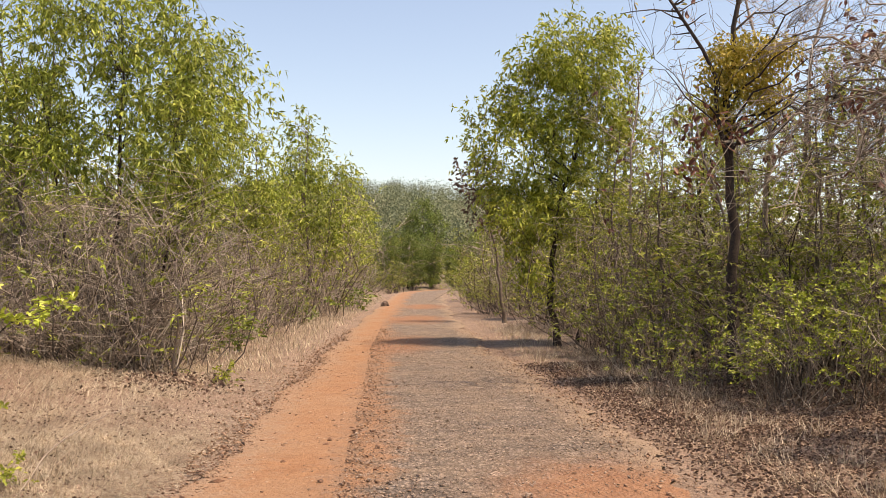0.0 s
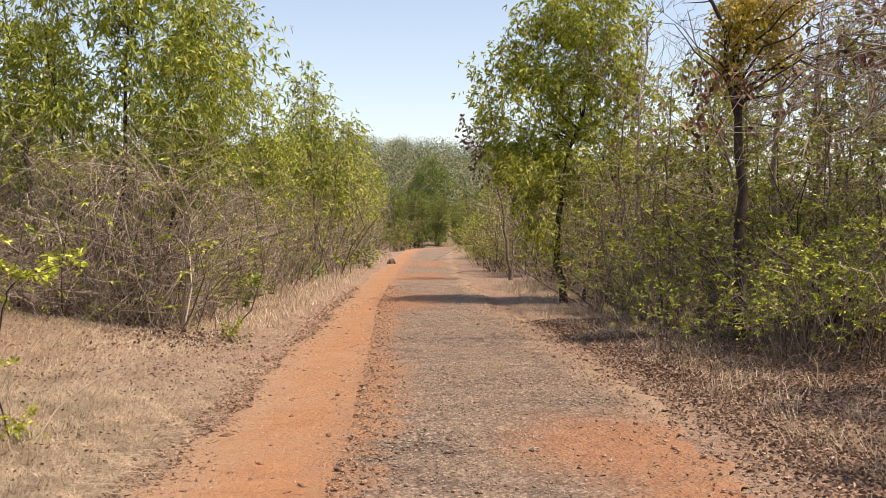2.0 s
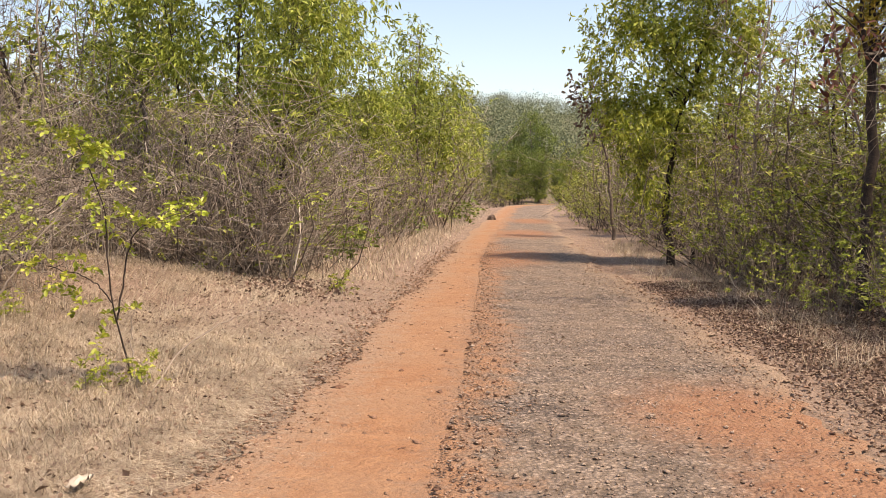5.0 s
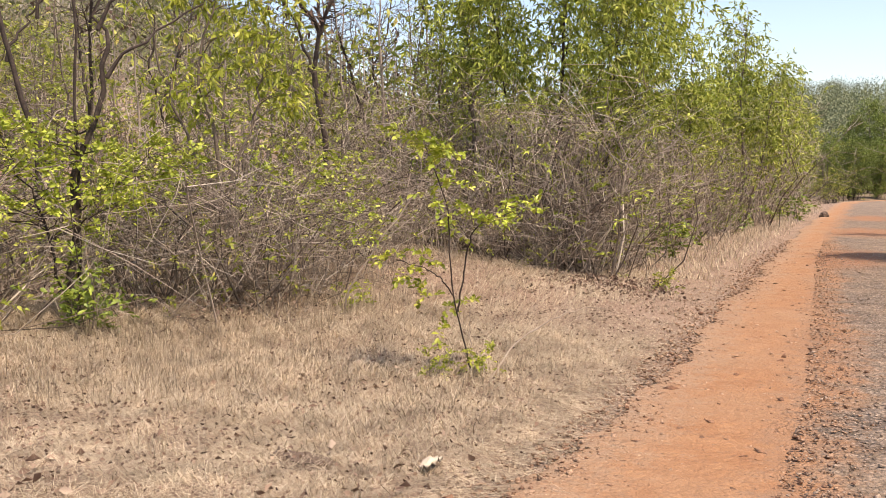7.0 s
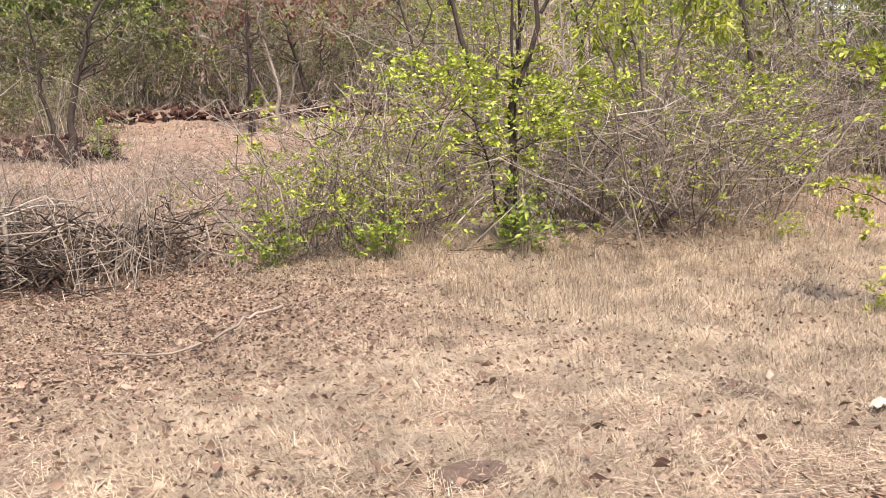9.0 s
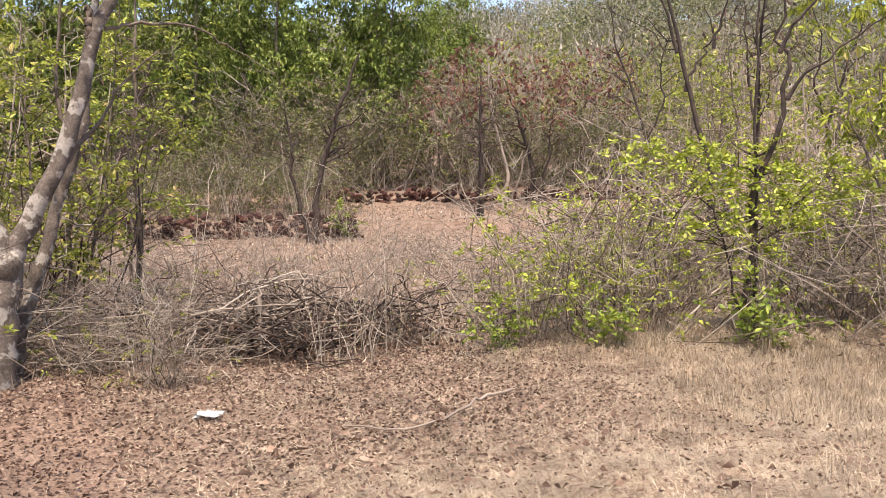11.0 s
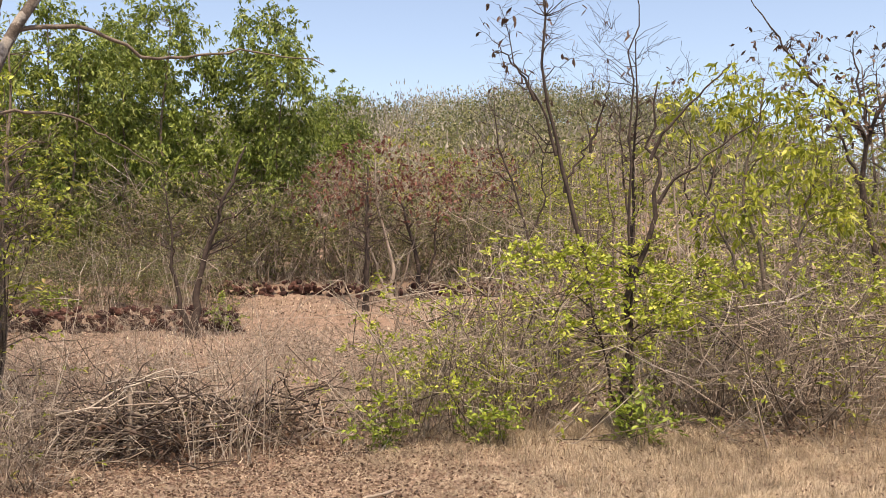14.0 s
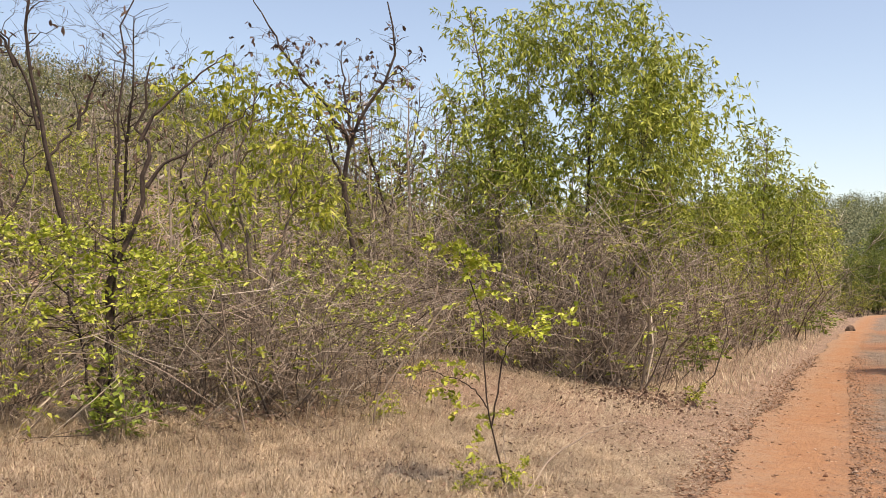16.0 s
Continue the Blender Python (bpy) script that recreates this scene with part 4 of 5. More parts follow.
G1 = tree("feathery_tree", "tall feathery green tree behind the clearing", "tree",
          [[(0, 0, 0), (0.2, 0, 3), (0, 0, 6), (0.3, 0, 10)], [(0.5, 0, 0), (1.2, 0, 4), (1.8, 0, 8)], [(-0.5, 0, 0), (-1.4, 0, 4), (-1.6, 0, 8.5)]],
          [(0, 0, 9.0, 2.0, 1.8, 2.2), (1.8, 0, 7.0, 1.7, 1.6, 2.2), (-1.8, 0, 7.2, 1.7, 1.6, 2.2), (0, 0, 5.2, 2.4, 2.0, 1.8), (0.5, 0, 3.2, 2.6, 2.2, 1.6), (-1, 0, 2.2, 2.2, 2, 1.3)],
          22, FEATHER, 20500, (0.21, 0.085), 0.7, 30, 340, 0.10, BARK_GREY, 0.36, group="feathery trees", fine=3)
p = [spot_at(a, d) for a, d in ((68, 37.5), (74, 37), (80, 36), (63.5, 42), (86, 33), (93, 30), (76, 46), (101, 27), (110, 30))]
spread(G1, [(p[0][0], p[0][1], 0, 0.98), (p[1][0], p[1][1], 100, 0.98), (p[2][0], p[2][1], 210, 0.9), (p[3][0], p[3][1], 300, 0.75), (p[4][0], p[4][1], 40, 0.9), (p[5][0], p[5][1], 160, 0.9), (p[6][0], p[6][1], 20, 1.05), (p[7][0], p[7][1], 80, 0.9), (p[8][0], p[8][1], 200, 0.9)])
R1 = tree("russet_tree", "spreading bare tree with russet leaf tufts behind the clearing", "tree",
          [[(0, 0, 0), (0.1, 0, 1.2), (-0.4, 0, 3.0), (-0.6, 0, 5.0)], [(0.15, 0.1, 0), (0.6, 0.1, 1.4), (1.2, 0, 3.6)], [(0, 0, 0), (-0.6, 0, 1.6), (-1.6, 0, 3.4)]],
          [(-0.3, 0, 4.4, 1.8, 1.5, 1.1), (1.2, 0, 3.6, 1.4, 1.3, 1.1), (-1.6, 0, 3.4, 1.2, 1.2, 1.0)],
          23, RUSSET, 760, (0.16, 0.09), 0.5, 44, 520, 0.075, TWIG, 0.12, "oval", twig_r=0.009, group="russet trees")
p = [spot_at(a, d) for a, d in ((60.5, 30), (55.5, 35.5), (64, 36))]
spread(R1, [(p[0][0], p[0][1], 70, 1.0), (p[1][0], p[1][1], 190, 0.95), (p[2][0], p[2][1], 300, 0.9)])
C1 = tree("clearing_tree", "small crooked leafless tree standing in the clearing", "tree",
          [[(0, 0, 0), (0.19, 0, 0.6), (0.16, 0, 1.3), (0.5, 0, 2.5), (0.85, 0, 3.6), (1.3, 0, 4.8)], [(0, 0, 0), (-0.22, 0, 0.8), (-0.38, 0, 1.6), (-0.42, 0, 2.4), (-0.6, 0, 3.6)]],
          [(0.9, 0, 3.6, 1.5, 1.1, 1.1), (-0.8, 0, 3.4, 1.5, 1.1, 1.0), (0, 0, 2.5, 1.8, 1.2, 0.7)],
          24, WITHERED, 40, (0.15, 0.06), 0.5, 24, 210, 0.11, BARK_DARK, 0.05, "oval", twig_r=0.008, group="clearing trees")
p = [spot_at(a, d) for a, d in ((72.4, 24.2), (62, 28.5), (58.5, 31.5), (84, 25))]
spread(C1, [(p[0][0], p[0][1], 72, 1.0), (p[1][0], p[1][1], 150, 0.95), (p[2][0], p[2][1], 230, 0.9), (p[3][0], p[3][1], 80, 1.0)])
M1 = tree("thicket_tree", "grey leafless thicket tree with many thin stems", "tree",
          [[(0, 0, 0), (0.1, 0, 2), (0, 0, 4.6)], [(0.2, 0.1, 0), (0.7, 0.1, 2.2), (0.9, 0, 4.2)], [(-0.2, 0, 0), (-0.6, 0, 2), (-0.9, 0, 4.4)], [(0, 0.3, 0), (0.2, 0.7, 2), (0.3, 1.0, 4)]],
          [(0, 0, 4.2, 1.5, 1.4, 1.2), (0.9, 0, 3.0, 1.3, 1.2, 1.1), (-0.9, 0, 3.0, 1.3, 1.2, 1.1), (0, 0, 1.7, 1.6, 1.5, 0.9)],
          25, OLIVE, 170, (0.2, 0.08), 0.4, 26, 190, 0.05, TWIG, 0.1, group="thicket trees", twig_r=0.010, fine=3)
rng = np.random.default_rng(41)
spots = []
for k in range(32):
    a, d = rng.uniform(40, 97), rng.uniform(35.5, 52)
    x, y, z = spot_at(a, d)
    spots.append((x, y, rng.uniform(0, 360), rng.uniform(0.85, 1.35)))
for a, d, s in ((30, 18, 1.1), (27, 21.5, 1.15), (32, 22.5, 1.2), (24.5, 25, 1.2), (44, 17, 0.85), (39, 17.5, 0.85), (35.5, 18.5, 0.9), (47, 20, 0.95), (43, 23, 1.0), (29, 20.5, 0.95), (33, 26, 1.0), (38, 25, 1.05), (51, 23.5, 0.9), (41, 21, 0.95), (36, 22, 1.0), (45, 24, 1.0), (31, 25, 1.05), (48, 29, 1.05), (27, 28, 1.05), (40, 29, 1.1), (34, 33, 1.15), (23, 32, 1.1), (86, 17, 0.9), (91, 14, 0.85), (96, 18, 1.0), (90, 22, 1.0)):
    x, y, z = spot_at(a, d)
    spots.append((x, y, rng.uniform(0, 360), s))
spread(M1, spots)

# ---------------------------------------------------------------- shrubs along the verge
lime_label = "shrub with fresh lime-green leaves on thin grey stems"
H1 = tree("lime_shrub", "tall lime-green shrub with a dark crooked stem", "shrub",
          [[(0, 0, 0), (0.0, 0, 0.6), (-0.01, 0, 1.27), (0.05, 0, 1.57), (0.27, 0, 2.05), (0.31, 0, 2.38), (0.31, 0, 2.61), (0.22, 0, 2.79), (0.24, 0, 3.09), (0.3, 0, 3.4)], [(0.30, 0, 2.34), (0.48, 0, 2.46), (0.7, 0, 2.64), (1.15, 0.1, 2.95), (1.35, 0.1, 3.2)],
           [(0.23, 0, 2.77), (0.48, 0, 3.05), (0.81, 0, 3.39), (1.0, 0, 3.6)], [(-0.05, 0, 0), (-0.25, 0, 0.9), (-0.6, 0, 1.7)], [(0.02, 0.1, 0), (0.03, 0.1, 2.16), (0.04, 0.1, 3.01), (0.09, 0.1, 3.95), (0.06, 0.1, 4.6)]],
          [(-0.85, 0, 1.75, 0.38, 0.5, 0.28), (-0.35, 0, 1.65, 0.4, 0.5, 0.3), (0.1, 0, 1.5, 0.45, 0.5, 0.35), (0.6, 0, 1.35, 0.45, 0.5, 0.3), (-0.5, 0, 1.15, 0.5, 0.5, 0.25), (0.95, 0.1, 1.5, 0.3, 0.4, 0.3), (0.1, 0, 1.05, 0.5, 0.5, 0.3)],
          26, FRESH, 3000, (0.058, 0.033), -0.1, 12, 170, 0.036, BARK_DARK, 0.05, "oval", flat=True, second=0.45, split=True)
place(H1, -6.99, 6.36, 47.7)
place(tree("lime_shrub", "slender treelet with drooping yellow-green leaves", "shrub",
           [[(0, 0, 0), (0.1, 0, 1.4), (-0.1, 0, 2.4), (0.1, 0, 3.6)], [(0.05, 0, 0.8), (0.5, 0, 2.0), (0.7, 0, 3.0)], [(-0.05, 0, 1.2), (-0.5, 0, 2.3), (-0.7, 0, 3.2)]],
           [(-0.6, 0, 3.3, 0.45, 0.5, 0.35), (0.1, 0, 3.5, 0.55, 0.5, 0.4), (0.7, 0, 3.1, 0.5, 0.5, 0.4), (0.3, 0, 2.6, 0.7, 0.6, 0.3), (0.9, 0, 2.3, 0.4, 0.4, 0.3), (-0.3, 0, 2.1, 0.4, 0.4, 0.3)],
           261, FRESH_ACACIA, 2300, (0.105, 0.036), 0.6, 16, 150, 0.03, BARK_GREY, 0.14, split=True), -7.05, 8.35, 40)
B_lime = bush("lime_shrub", lime_label, 51, 1.25, 1.6, 26, 170, FRESH, 780, (0.056, 0.031), group="lime shrubs", low=0.5)
spread(B_lime, [(-8.1, 4.7, 0, 0.95), (-7.35, 4.95, 40, 0.6), (-7.75, 4.35, 150, 0.65), (-7.6, 5.5, 260, 0.75), (-6.0, 8.7, 170, 0.95), (-8.9, 6.9, 70, 1.3), (-7.6, 8.9, 200, 1.4), (2.75, 11.7, 40, 0.55), (3.2, 11.5, 130, 0.5), (3.75, 10.5, 220, 0.8), (4.2, 10.2, 300, 0.85), (4.75, 10.0, 20, 0.95), (4.0, 11.2, 160, 0.85), (5.4, 9.8, 80, 1.0), (1.75, 33, 50, 0.8), (1.6, 39, 10, 0.9), (1.5, 47.5, 200, 0.9), (1.4, 56, 90, 1.0), (-6.2, 9.3, 80, 1.0), (-8.6, 5.9, 150, 0.9), (-8.2, 8.4, 220, 1.05), (-6.9, 10.6, 300, 0.9), (-9.3, 7.6, 30, 1.2), (-9.0, -1.0, 60, 0.9),
                (3.0, 14.6, 0, 0.85), (4.4, 11.4, 120, 0.95), (5.3, 10.8, 210, 1.0), (4.9, 12.3, 40, 1.1), (5.7, 12.1, 130, 1.25), (3.4, 15.3, 200, 1.0), (3.1, 16.3, 280, 0.9), (4.1, 12.2, 330, 0.9), (4.6, 13.4, 10, 1.3), (3.8, 13.2, 300, 0.75), (6.3, 11.0, 20, 1.1), (2.9, 17.5, 60, 0.8), (-10.2, 10.8, 10, 1.2),
                (1.9, 36, 0, 1.2), (1.5, 44, 90, 1.3), (1.7, 52, 180, 1.3), (2.6, 26, 270, 0.9)])
D_green = bush("green_shrub", "low shrub with glossy deep green leaves", 52, 0.55, 0.6, 12, 60, DEEP, 440, (0.075, 0.038), group="green shrubs", r=0.006)
p = [spot_at(a, d) for a, d in ((70.5, 26.4), (80, 27.6), (84, 27.8))]
spread(D_green, [(-6.65, 6.1, 0, 1.0), (-7.15, 4.75, 70, 0.75), (-7.5, 3.95, 140, 0.7), (-4.2, 17.6, 40, 1.6), (-4.3, 28, 200, 1.8), (-3.9, 38.5, 10, 2.2)] + [(q[0], q[1], 60 * i, 1.4) for i, q in enumerate(p)])

# the sapling at the verge
sap = thing("sapling", "slender sapling with bright yellow-green leaf sprays", "sapling")
rng = np.random.default_rng(53)
stems = []
for pts, r0, r1, sides in (([(0.0, 0, -0.1), (-0.08, 0, 0.17), (-0.15, 0, 0.48), (-0.19, 0, 0.63), (-0.2, 0, 1.07), (-0.23, 0, 1.27), (-0.33, 0, 1.53), (-0.4, 0, 1.7)], 0.0075, 0.0035, 5),
                           ([(-0.14, 0, 0.46), (-0.12, 0, 0.6), (-0.09, 0, 0.84), (-0.04, 0, 1.07), (0.1, 0, 1.17), (0.32, 0, 1.22)], 0.008, 0.003, 5),
                           ([(-0.17, 0, 0.58), (-0.25, -0.05, 0.7), (-0.36, -0.05, 0.78), (-0.6, -0.05, 0.85)], 0.006, 0.003, 4)):
    b = Buf()
    limb(pts, r0, r1, sides, 0.004)
    stems.append(part("stem", b, BARK_DARK, sap))
for x, y, z, k in ((-0.60, 0, 1.80, 0), (-0.50, 0.1, 1.78, 0), (-0.40, 0, 1.72, 0), (-0.30, -0.1, 1.68, 0), (-0.20, 0.1, 1.67, 0), (-0.35, 0, 1.62, 0), (-0.17, 0.1, 1.42, 0), (-0.36, -0.1, 1.32, 0), (-0.12, 0, 1.22, 1),
                   (-0.15, 0.1, 1.10, 1), (0.0, -0.1, 1.18, 1), (0.13, 0, 1.15, 1), (0.25, 0.1, 1.20, 1), (0.34, 0, 1.23, 1),
                   (-0.72, 0, 0.83, 2), (-0.64, 0.1, 0.90, 2), (-0.53, -0.1, 0.78, 2), (-0.44, 0, 0.92, 2), (-0.32, 0.1, 0.84, 2), (-0.41, 0, 0.64, 2), (-0.56, 0.1, 0.66, 2), (-0.36, -0.1, 0.59, 2), (0.0, 0, 0.53, 1), (-0.23, 0.1, 0.48, 0), (-0.30, 0, 0.31, 0)):
    b = Buf()
    p = np.array([(x, y, z), (x + 0.02, y, z), (x - 0.03, y + 0.03, z)]) + rng.normal(size=(3, 3)) * 0.025
    sprays(b, p[None], 6 if z > 0.95 else 3, 8, 0.12, 0.050, 0.031, rng, lo=0.0)
    part("leaf_spray", b, FRESH if z > 1.0 else FRESH_ACACIA, stems[k], kind="stuff")
place(sap, -3.01, 6.43, 25)
spread(bush("seedling", "leafy seedling at the foot of the sapling", 59, 0.4, 0.36, 11, 40, FRESH_ACACIA, 190, (0.045, 0.026), r=0.003, group="seedlings"), [(-3.0, 6.35, 0, 0.8), (-3.2, 6.2, 120, 0.7), (-5.2, 8.3, 60, 0.9), (-2.9, 12.2, 0, 1.0)])

T1 = bush("dry_thicket", "tangled thicket of dry grey-brown twigs", 54, 1.7, 1.35, 44, 330, OLIVE, 240, (0.065, 0.032), r=0.011, group="dry thickets", lean=0.95, bend=0.3, shape="lance")
T2 = bush("dry_thicket", "upright thicket of thin leafless brown stems", 55, 1.5, 2.5, 54, 430, ACACIA, 520, (0.085, 0.035), r=0.012, group="dry thickets", lean=0.9, bend=0.36, shape="lance")
rng = np.random.default_rng(56)
low = [(-6.75, 7.2), (-6.35, 7.65), (-5.95, 8.05), (-7.6, 7.8), (-6.9, 8.7), (-7.9, 9.3), (-8.7, 6.8), (-7.7, 5.4), (-8.9, 4.9), (-9.8, 5.6), (-9.4, 8.8), (-6.3, 10.4), (-8.9, -0.6), (-9.3, 0.5), (-10, 0), (-9.2, -1.6), (-10.4, 6.6), (-10.9, 8.2), (-5.4, 12.6), (-4.6, 13.4), (-5.9, 13.6), (-6.8, 12.4), (-7.8, 11.2), (-9.6, 1.3), (-9.2, 3.7), (-10.1, 2.6), (-8.7, 0.7), (-7.95, 1.15)]
spread(T1, [(x, y, rng.uniform(0, 360), rng.uniform(0.8, 1.1) * (0.55 if -10.5 < x < -7.7 and -0.7 < y < 6 and (x, y) not in ((-8.9, -0.6), (-7.7, 5.4)) else 1)) for x, y in low])
rng2 = np.random.default_rng(561)
weeds = bush("dry_weed", "sparse dry weed standing in the clearing", 64, 0.9, 0.8, 12, 70, None, 0, r=0.006, group="dry weeds", lean=0.9, bend=0.25)
spots = [spot_at(a, d)[:2] for a, d in zip(rng2.uniform(62, 90, 75), rng2.uniform(10.5, 20.0, 75))] + [spot_at(a, 25.2 + rng2.uniform(-0.6, 0.6))[:2] for a in np.arange(69.5, 84, 1.3)]
spread(weeds, [(x, y, rng2.uniform(0, 360), rng2.uniform(0.6, 1.3)) for x, y in spots])
up = [(-4.2, 13.0), (-4.9, 13.6), (-4.4, 14.2), (-5.6, 14.6), (-6.9, 14.0), (-8.1, 12.9), (-4.5, 16), (-6.2, 16.5), (-7.5, 15.3), (-8.9, 14.6), (-9.3, 11.2), (-5.0, 18), (-7.0, 18.3), (-4.5, 20.3), (-6, 21.5), (-4.6, 23), (-8.9, 17.6), (-4.6, 26.5), (-6.3, 26), (-4.6, 33), (-5.1, 38), (-5.2, 47), (-5.6, 58), (-10.8, 12.9), (-12, 9.5), (-10.4, 17.6),
      (3.6, 15.6), (4.4, 14.0), (5.2, 13), (6.1, 12.3), (7.2, 12.4), (3.4, 18.3), (3.9, 21), (3.5, 24), (5.4, 17.4), (7, 15.6), (3.2, 28), (3.0, 34), (3.1, 40), (3.4, 47), (8.4, 11.2), (5.2, 22), (9.8, 14)]
up += [spot_at(a, 34.6 + 1.5 * (i % 2))[:2] for i, a in enumerate(range(48, 99, 7))]
spread(T2, [(x, y, rng.uniform(0, 360), rng.uniform(0.85, 1.2) * (1.5 if math.hypot(x, y) > 33 else 1)) for x, y in up])

# the brush pile
pile = thing("brush_pile", "heap of cut dry branches over brown leaves", "brush pile")
b = Buf()
n = 330
a = np.stack([rng.normal(0, 0.5, n), rng.normal(0, 1.0, n), rng.uniform(0.02, 0.55, n)], -1)
d = np.stack([rng.normal(0, 0.8, n), rng.normal(0, 1.0, n), rng.normal(0, 0.45, n)], -1)
e = a + unit(d) * rng.uniform(0.3, 1.4, (n, 1))
e[:, 2] = np.clip(e[:, 2], 0.02, 1.0)
tubes(b, curve(a, e, 6, rng, 0.3), (rng.uniform(0.003, 0.010, n))[:, None] * np.linspace(1, 0.4, 6), 4)
part("brushwood", b, TWIG, pile, kind="stuff")
# darker brown sticks, whose bark colour also stands in for shade inside the heap
b = Buf()
a = np.stack([rng.normal(0, 0.4, n), rng.normal(0, 0.9, n), rng.uniform(0.02, 0.5, n)], -1)
d = np.stack([rng.normal(0, 0.8, n), rng.normal(0, 1.0, n), rng.normal(0, 0.4, n)], -1)
e = a + unit(d) * rng.uniform(0.3, 1.1, (n, 1))
e[:, 2] = np.clip(e[:, 2], 0.02, 0.75)
tubes(b, curve(a, e, 5, rng, 0.2), (rng.uniform(0.005, 0.013, n))[:, None] * np.linspace(1, 0.4, 5), 4)
part("dark_brushwood", b, BARK_DARK, pile, "dark brown inner branches, toned for the shaded hollow", kind="stuff")
# dark leaves added to deepen the shaded hollow of the heap
b = Buf()
c = np.stack([rng.normal(0, 0.42, 1500), rng.normal(0, 0.95, 1500), rng.random(1500) ** 2 * 0.4], -1)
leaves(b, c, rng.normal(size=c.shape), 0.075, 0.042, rng)
part("withered_leaves", b, WITHERED, pile, "dark brown leaves added for the heap's shaded hollow", kind="stuff")
b = Buf()
tubes(b, np.array([[(0.35, -0.28, -0.1), (0.36, -0.27, 0.4), (0.34, -0.28, 0.72)]]), np.array([[0.024, 0.022, 0.02]]), 6)
part("stake", b, TWIG, pile, "upright dry stake")
b = Buf()
a = np.stack([rng.normal(0.1, 0.35, 70), rng.normal(0, 1.3, 70), rng.uniform(0.0, 0.3, 70)], -1)
e = a + np.stack([rng.normal(0, 0.3, 70), rng.normal(0, 0.7, 70), rng.uniform(0.5, 1.25, 70)], -1)
tubes(b, curve(a, e, 7, rng, 0.3), (rng.uniform(0.003, 0.006, 70))[:, None] * np.linspace(1, 0.4, 7), 4)
part("spring_growth", b, TWIG, pile, "thin grey twigs springing from the heap", kind="stuff")
place(pile, -9.3, 2.55, -14)

# ---------------------------------------------------------------- loose things on the ground
def boulder(name, label, x, y, size, material, seed, category="stone"):
    bm = bmesh.new()
    bmesh.ops.create_icosphere(bm, subdivisions=3, radius=0.5)
    for v in bm.verts:
        v.co *= 1 + 0.6 * noise.noise(v.co * 2.3 + Vector((seed, 0, 0))) + 0.3 * noise.noise(v.co * 7)
    me = bpy.data.meshes.new(name)
    bm.to_mesh(me)
    bm.free()
    me.materials.append(material)
    ob = tagged(new(name, me), label, category)
    ob.matrix_basis = pose(x, y, float(ground(x, y)) + size[2] * 0.1, 0, 0, seed * 37) @ Matrix.Diagonal((*size, 1))
    return ob


boulder("flat_stone", "flat grey stone half sunk in the dry grass", -2.98, 4.09, (0.24, 0.36, 0.06), GREYSTONE, 2)
boulder("flat_stone", "flat brown stone among fallen leaves", -3.02, 2.3, (0.26, 0.34, 0.07), GREYSTONE, 5)
boulder("marker_stone", "small dark block at the road edge", -2.75, 44.0, (0.42, 0.4, 0.42), GREYSTONE, 8)


for label, x, y, pts, r in (("pale curved fallen branch on the brown leaves", -5.75, 2.5, [(-0.55, 0.85, 0.05), (-0.25, 0.4, 0.09), (0.02, 0.02, 0.04), (0.1, -0.35, 0.03), (-0.2, -0.6, 0.02)], 0.013),
                            ("thin arching dead stem in the verge grass", -2.75, 6.4, [(-0.1, -0.1, 0.0), (0.0, 0.15, 0.25), (0.2, 0.5, 0.42), (0.35, 0.9, 0.46), (0.4, 1.2, 0.40)], 0.007),
                            ("thin arching dead stem in the verge grass", -2.95, 6.3, [(0, 0, 0.0), (-0.15, 0.2, 0.3), (-0.2, 0.35, 0.5)], 0.006),
                            ("pale arching dead stem standing at the thicket edge", -5.2, 8.1, [(0, 0, -0.05), (0.05, 0.03, 0.25), (0.17, 0.11, 0.5), (0.38, 0.24, 0.85), (0.63, 0.40, 1.25), (0.72, 0.45, 1.5)], 0.011),
                            ("weathered pale stick lying in the grass", -4.2, 5.2, [(-0.25, 0.3, 0.02), (0, 0.05, 0.04), (0.3, -0.1, 0.02)], 0.010),
                            ("grey dry branch across the clearing edge", -9.0, 1.0, [(-0.3, -1.2, 0.15), (0, -0.4, 0.42), (0.05, 0.5, 0.5), (-0.2, 1.5, 0.3)], 0.016)):
    b = Buf()
    limb(pts, r, r * 0.4, 6, 0.006)
    stick = tagged(part("fallen_branch", b, TWIG, None, label, True), category="branch")
    place(stick, x, y)


def scrap(name, label, x, y, w, h, material, seed):
    """A crumpled sheet of thin plastic or paper."""
    rg = np.random.default_rng(seed)
    u, v = np.meshgrid(np.linspace(-0.5, 0.5, 9), np.linspace(-0.5, 0.5, 7))
    z = 0.03 * rg.random(u.shape) + 0.02 * np.cos(u * 3) * np.cos(v * 3)
    u, v = u + 0.08 * rg.normal(size=u.shape), v + 0.08 * rg.normal(size=u.shape)
    pts = np.stack([u * w, v * h, z * 0.9], -1)
    i, j = np.meshgrid(np.arange(6), np.arange(8), indexing="ij")
    q = np.stack([i * 9 + j, i * 9 + j + 1, (i + 1) * 9 + j + 1, (i + 1) * 9 + j], -1).reshape(-1, 4)
    b = Buf()
    b.add(pts, q)
    ob = part(name, b, material, None, label)
    ob.modifiers.new("thickness", "SOLIDIFY").thickness = 0.004
    tagged(ob, category="litter")
    ob.matrix_basis = pose(x, y, float(ground(x, y)) + 0.03, 0, 0, seed * 23)
    return ob


scrap("plastic_bag", "crumpled white plastic bag on brown leaves", -6.68, 1.20, 0.17, 0.12, WHITE, 3)
scrap("paper_scrap", "torn stained paper scrap in the grass", -2.35, 4.32, 0.15, 0.07, PAPER, 4)

